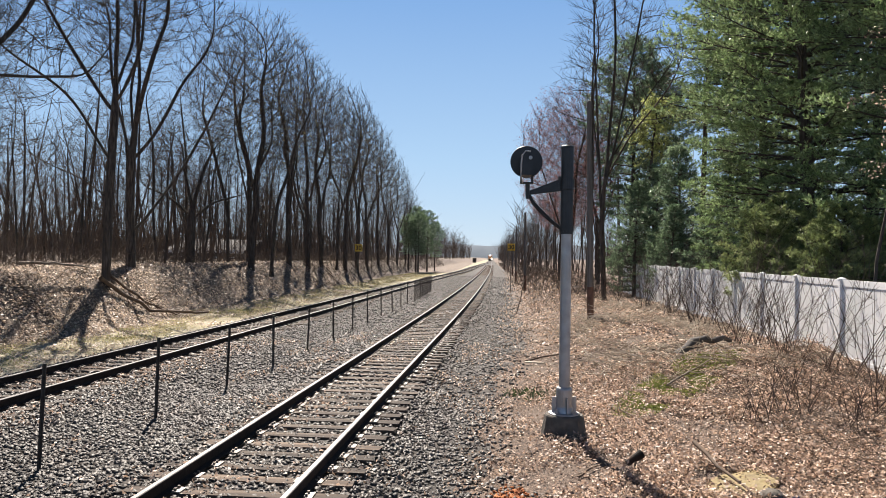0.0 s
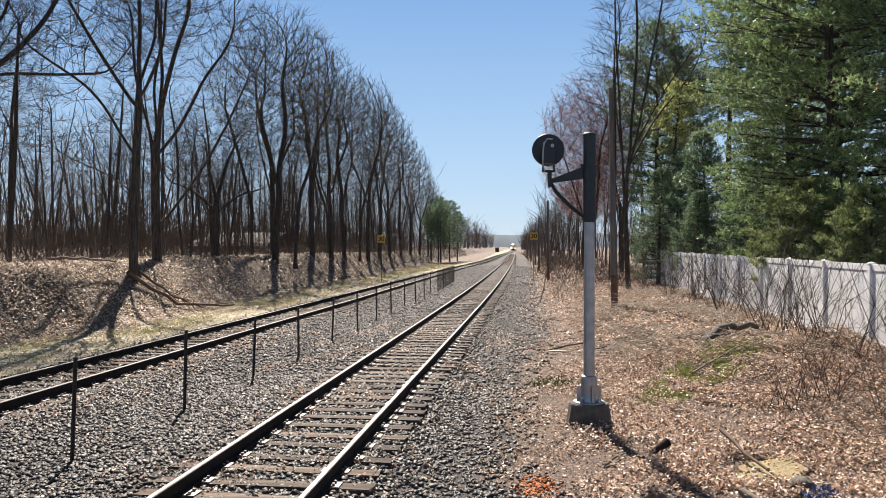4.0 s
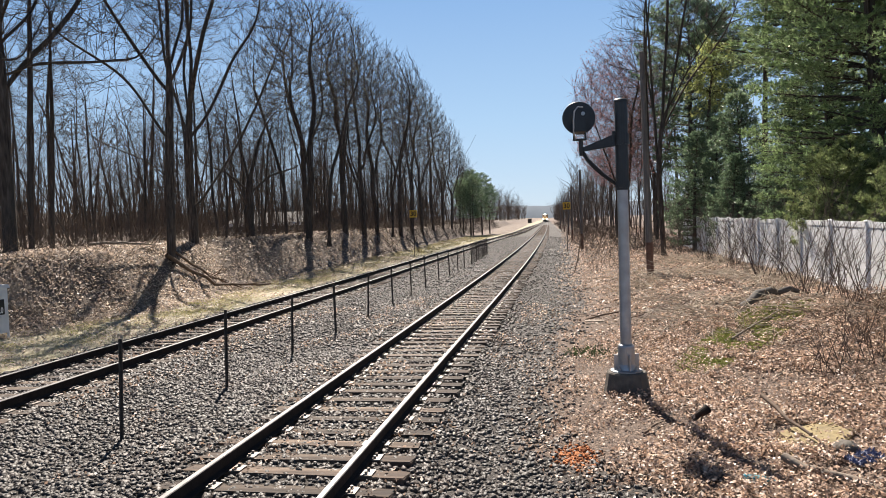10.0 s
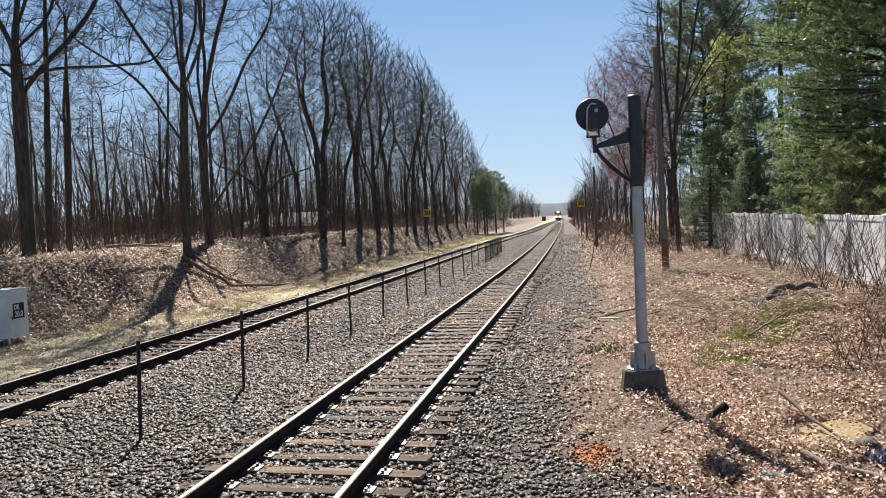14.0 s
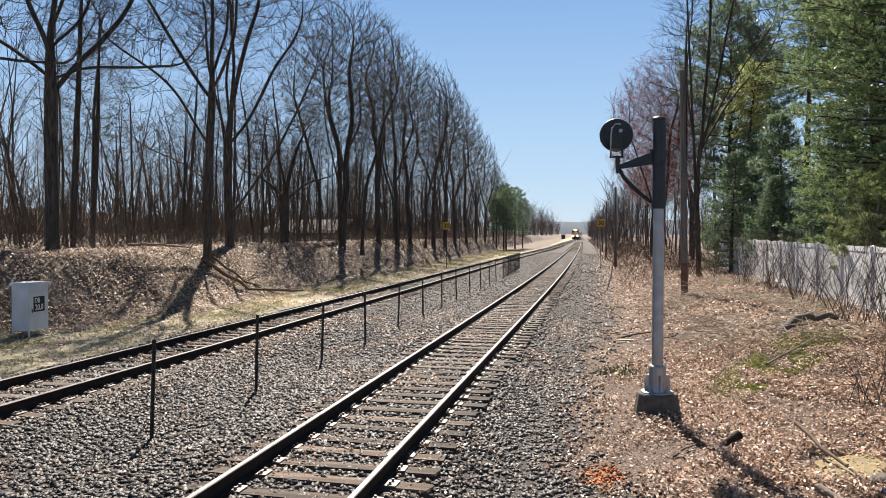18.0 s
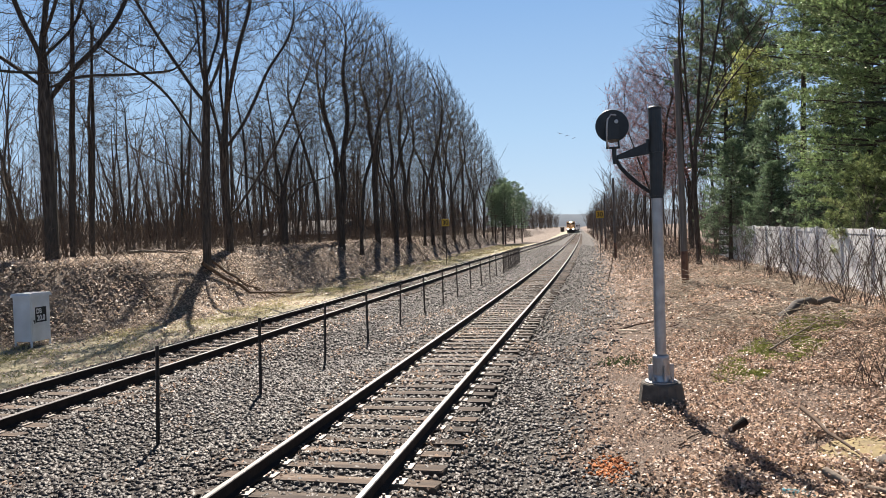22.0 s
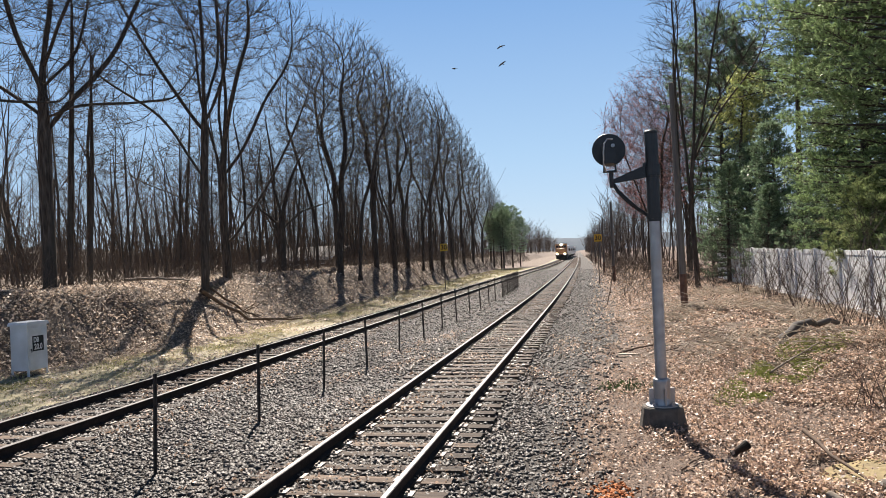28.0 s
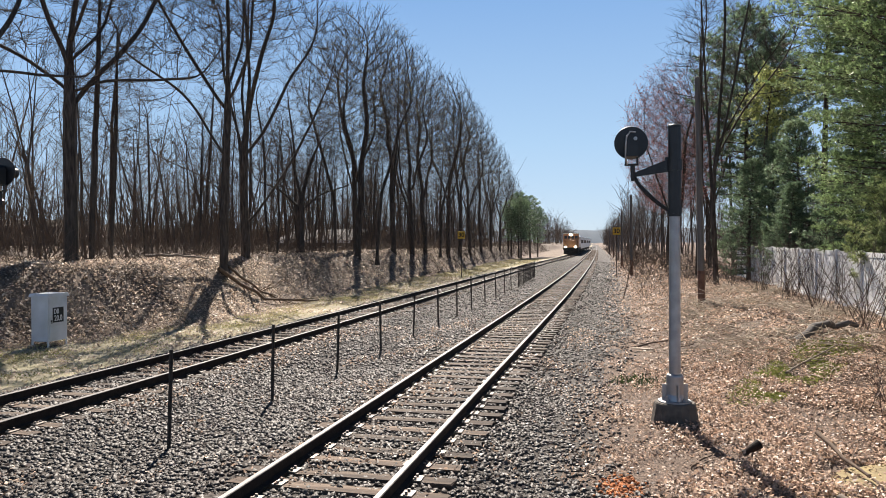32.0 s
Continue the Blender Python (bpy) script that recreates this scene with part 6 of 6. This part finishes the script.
def bogie(parent, y, name="bogie"):
    bm = bmesh.new()
    for sx in (-1.0, 1.0):
        box(bm, sx - 0.08, sx + 0.08, y - 1.9, y + 1.9, 0.45, 0.85, bevel=0.03)
    box(bm, -0.95, 0.95, y - 0.25, y + 0.25, 0.5, 0.95)
    b = part(name, bm, UNDER, parent)
    for dy in (-1.25, 1.25):
        for sx in (-0.7525, 0.7525):
            bm = bmesh.new()
            lathe(bm, [(0.46, -0.065), (0.52, -0.05), (0.50, -0.03), (0.48, 0.065)], 20, pose(sx, y + dy, 0.50, 0, 90, 0))
            part("wheel", bm, UNDER, b)


def locomotive():
    """Built with its front at y = 0, facing -y."""
    e = empty("locomotive")
    bm = bmesh.new()
    box(bm, -1.55, 1.55, 0.6, 17.5, 1.0, 1.45, bevel=0.04)
    part("frame", bm, UNDER, e)
    bm = bmesh.new()
    box(bm, -1.35, 1.35, 0.25, 0.6, 0.25, 1.45, bevel=0.05)
    pil = part("pilot", bm, UNDER, e, "dark pilot plate")
    bm = bmesh.new()
    v = [bm.verts.new(q) for q in ((-1.4, 0.02, 0.14), (1.4, 0.02, 0.14), (1.4, 0.3, 0.75), (-1.4, 0.3, 0.75), (0, -0.28, 0.14), (0, 0.1, 0.75))]
    for q in ((0, 4, 5, 3), (4, 1, 2, 5)):
        bm.faces.new([v[i] for i in q])
    bmesh.ops.solidify(bm, geom=bm.faces[:], thickness=0.03)
    part("plough", bm, UNDER, pil)
    bm = bmesh.new()
    box(bm, -1.1, 1.1, 0.65, 2.6, 1.45, 3.05, bevel=0.16)
    nose = part("nose", bm, ORANGE, e, "orange-brown short hood")
    bm = bmesh.new()
    box(bm, -1.56, 1.56, 2.3, 4.7, 1.45, 4.30, bevel=0.12)
    cab = part("cab", bm, ORANGE, e, "orange-brown cab")
    bm = bmesh.new()
    box(bm, -1.60, 1.60, 2.15, 4.8, 4.30, 4.44, bevel=0.05)
    part("cab_roof", bm, CREAM, cab, "pale cab roof")
    for x0, x1 in ((-1.35, -0.75), (-0.62, -0.08), (0.08, 0.62), (0.75, 1.35)):
        bm = bmesh.new()
        box(bm, x0, x1, 2.27, 2.297, 3.30, 3.90, bevel=0.008)
        part("windscreen", bm, GLASSY, cab)
    for sx in (-1, 1):
        for y0 in (2.7, 3.7):
            bm = bmesh.new()
            box(bm, min(sx * 1.562, sx * 1.575), max(sx * 1.562, sx * 1.575), y0, y0 + 0.8, 3.1, 3.85)
            part("side_window", bm, GLASSY, cab)
    bm = bmesh.new()
    box(bm, -0.36, 0.36, 2.20, 2.296, 3.95, 4.29, bevel=0.03)
    hl = part("headlight_case", bm, UNDER, cab)
    for sx in (-0.16, 0.16):
        bm = bmesh.new()
        lathe(bm, [(0.15, 0.0), (0.15, 0.03)], 18, pose(sx, 2.198, 4.12, 90, 0, 0))
        part("headlight", bm, LAMP, hl, "lit headlight")
    for sx in (-1.0, 1.0):
        bm = bmesh.new()
        lathe(bm, [(0.18, 0.0), (0.18, 0.03)], 16, pose(sx, 0.235, 1.62, 90, 0, 0))
        part("ditch_light", bm, LAMP, e, "lit ditch light")
        bm = bmesh.new()
        box(bm, sx - 0.16, sx + 0.16, 0.24, 0.52, 1.44, 1.80, bevel=0.03)
        part("light_bracket", bm, UNDER, e)
    bm = bmesh.new()
    box(bm, -1.05, 1.05, 4.7, 17.0, 1.45, 4.10, bevel=0.10)
    part("long_hood", bm, ORANGE, e, "long engine hood")
    bm = bmesh.new()
    box(bm, -1.06, 1.06, 4.75, 16.9, 3.25, 3.55)
    part("hood_stripe", bm, CREAM, e, "cream stripe")
    for y in (9.0, 12.0, 15.0):
        bm = bmesh.new()
        lathe(bm, [(0.6, 4.11), (0.6, 4.25), (0.5, 4.28)], 20, pose(0, y, 0))
        part("roof_fan", bm, UNDER, e)
    bm = bmesh.new()
    box(bm, -1.3, 1.3, 7.0, 10.6, 0.35, 1.0, bevel=0.1)
    part("fuel_tank", bm, UNDER, e)
    for sx in (-1.5, 1.5):
        bm = bmesh.new()
        curve_rod(bm, [(sx, 0.62, 1.45), (sx, 0.62, 2.4), (sx, 2.2, 2.4)], 0.02, 6)
        curve_rod(bm, [(sx, 4.9, 2.4), (sx, 17.3, 2.4), (sx, 17.3, 1.45)], 0.02, 6)
        part("handrail", bm, CREAM, e)
    bogie(e, 3.4)
    bogie(e, 14.2)
    return tagged(e, "orange-brown diesel locomotive with lit headlights on the track", "locomotive")


def coach():
    e = empty("railway_coach")
    bm = bmesh.new()
    box(bm, -1.5, 1.5, 0.3, 25.7, 1.0, 3.95, bevel=0.18)
    body = part("body", bm, STAINLESS, e)
    for sx in (-1, 1):
        for k in range(14):
            bm = bmesh.new()
            y = 2.6 + k * 1.5
            box(bm, min(sx * 1.502, sx * 1.515), max(sx * 1.502, sx * 1.515), y, y + 1.1, 2.3, 3.1)
            part("window", bm, GLASSY, body)
    bm = bmesh.new()
    box(bm, -0.5, 0.5, 0.27, 0.298, 1.3, 3.3)
    part("end_door", bm, UNDER, body)
    bm = bmesh.new()
    box(bm, -1.2, 1.2, 8, 18, 0.5, 0.99, bevel=0.05)
    part("underfloor_gear", bm, UNDER, e)
    bogie(e, 3.3)
    bogie(e, 22.6)
    return tagged(e, "silver passenger coach behind the locomotive", "railway coach", "coaches of the train")


TRAIN = [(locomotive(), 0.0, 17.8)]
_c = coach()
TRAIN.append((_c, 18.6, 26.0))
for i in range(1, 4):
    TRAIN.append((copy_thing(_c, pose(0, 0, 0)), 18.6 + 26.8 * i, 26.0))


# ---- birds ----
FEATHER = plain("black_feather", (0.012, 0.012, 0.014), 0.6)


def bird():
    b = empty("bird")
    bm = bmesh.new()
    lathe(bm, [(0.005, -0.26), (0.06, -0.16), (0.075, 0.0), (0.06, 0.14), (0.035, 0.2), (0.045, 0.24), (0.01, 0.33)], 10, pose(0, 0, 0, -90, 0, 0))
    part("body", bm, FEATHER, b, smooth=True)
    bm = bmesh.new()
    v = [bm.verts.new(q) for q in ((-0.03, -0.22, 0), (0.03, -0.22, 0), (0.10, -0.43, 0.0), (0, -0.46, 0), (-0.10, -0.43, 0.0))]
    bm.faces.new(v)
    bmesh.ops.solidify(bm, geom=bm.faces[:], thickness=0.012)
    part("tail", bm, FEATHER, b)
    wings = []
    for sx in (-1, 1):
        bm = bmesh.new()
        v = [bm.verts.new((sx * p, q, r)) for p, q, r in ((0.03, 0.12, 0.02), (0.25, 0.17, 0.05), (0.52, 0.06, 0.06), (0.58, -0.04, 0.05), (0.40, -0.12, 0.04), (0.22, -0.12, 0.03), (0.03, -0.12, 0.02))]
        bm.faces.new(v)
        bmesh.ops.solidify(bm, geom=bm.faces[:], thickness=0.012)
        wings.append(part("wing", bm, FEATHER, b))
    tagged(b, "black crow-like bird flying with spread wings", "bird", "flock of birds")
    return b, wings


BIRDS = [bird() for _ in range(3)]


def train_y(t):
    return 152.0 + 13.0 * (32.0 - t)


def train_pose(y, length):
    """A vehicle between two points of the track."""
    a = Vector((siding(y + 2), y + 2, siding_drop(y + 2)))
    b = Vector((siding(y + length - 2), y + length - 2, siding_drop(y + length - 2)))
    d = (b - a).normalized()
    p = a - d * 2
    return pose(p.x, p.y, p.z, 0, 0, math.degrees(math.atan2(-d.x, d.y)))


FLIGHT = (
    ((0.0, 60, 420, 30), (14.0, 22, 265, 25), (20.0, 0, 190, 23), (23.0, -6.3, 148, 22.5), (25.5, -6.8, 118, 24.5), (27.5, -9.8, 92, 27.0), (28.0, -12.9, 86, 24.6), (28.5, -16.7, 79, 24.3), (29.0, -18.6, 71.6, 24.5), (29.5, -22, 64, 23.8), (30.0, -25.2, 56, 22.9), (32.0, -38, 28, 22.0)),
    ((0.0, 66, 418, 31), (14.0, 25, 265, 26), (20.0, 2, 190, 23), (23.0, -4.4, 148.5, 22.0), (25.5, -3.5, 118, 24.0), (27.5, -5.9, 92.5, 26.4), (28.0, -7.2, 86, 26.7), (28.5, -11.4, 79, 26.7), (29.0, -14.9, 72.5, 25.1), (29.5, -20.1, 65, 24.0), (30.0, -22.6, 57.5, 22.5), (32.0, -36, 29, 22.0)),
    ((0.0, 70, 424, 29), (14.0, 28, 268, 24), (20.0, 4, 190, 22), (23.0, -3.1, 148.7, 21.4), (25.5, -1.5, 119, 23.0), (27.5, -4.0, 93.2, 24.5), (28.0, -7.2, 86.6, 24.8), (28.5, -10.6, 79.8, 24.9), (29.0, -13.3, 72.7, 25.3), (29.5, -17.2, 65.6, 24.1), (30.0, -20.1, 58.4, 22.8), (32.0, -34, 31, 22.0)),
)


def motions():
    for ob, back, length in TRAIN:
        walk(ob, [(t, train_pose(train_y(t) + back, length)) for t in range(0, 33, 2)])
    for k, ((b, wings), rows) in enumerate(zip(BIRDS, FLIGHT)):
        keyed = []
        for i, (t, x, y, z) in enumerate(rows):
            p, q = rows[max(i - 1, 0)], rows[min(i + 1, len(rows) - 1)]
            keyed.append((t, pose(x, y, z, 0, (-18, 12, 25)[k], math.degrees(math.atan2(-(q[1] - p[1]), q[2] - p[2])))))
        walk(b, keyed)
        for sx, w in zip((-1, 1), wings):
            walk(w, [(0.25 * i, pose(0, 0, 0, 0, sx * (-8 + 26 * math.sin(i * math.pi / 2 + k * 1.3)), 0)) for i in range(129)])


motions()
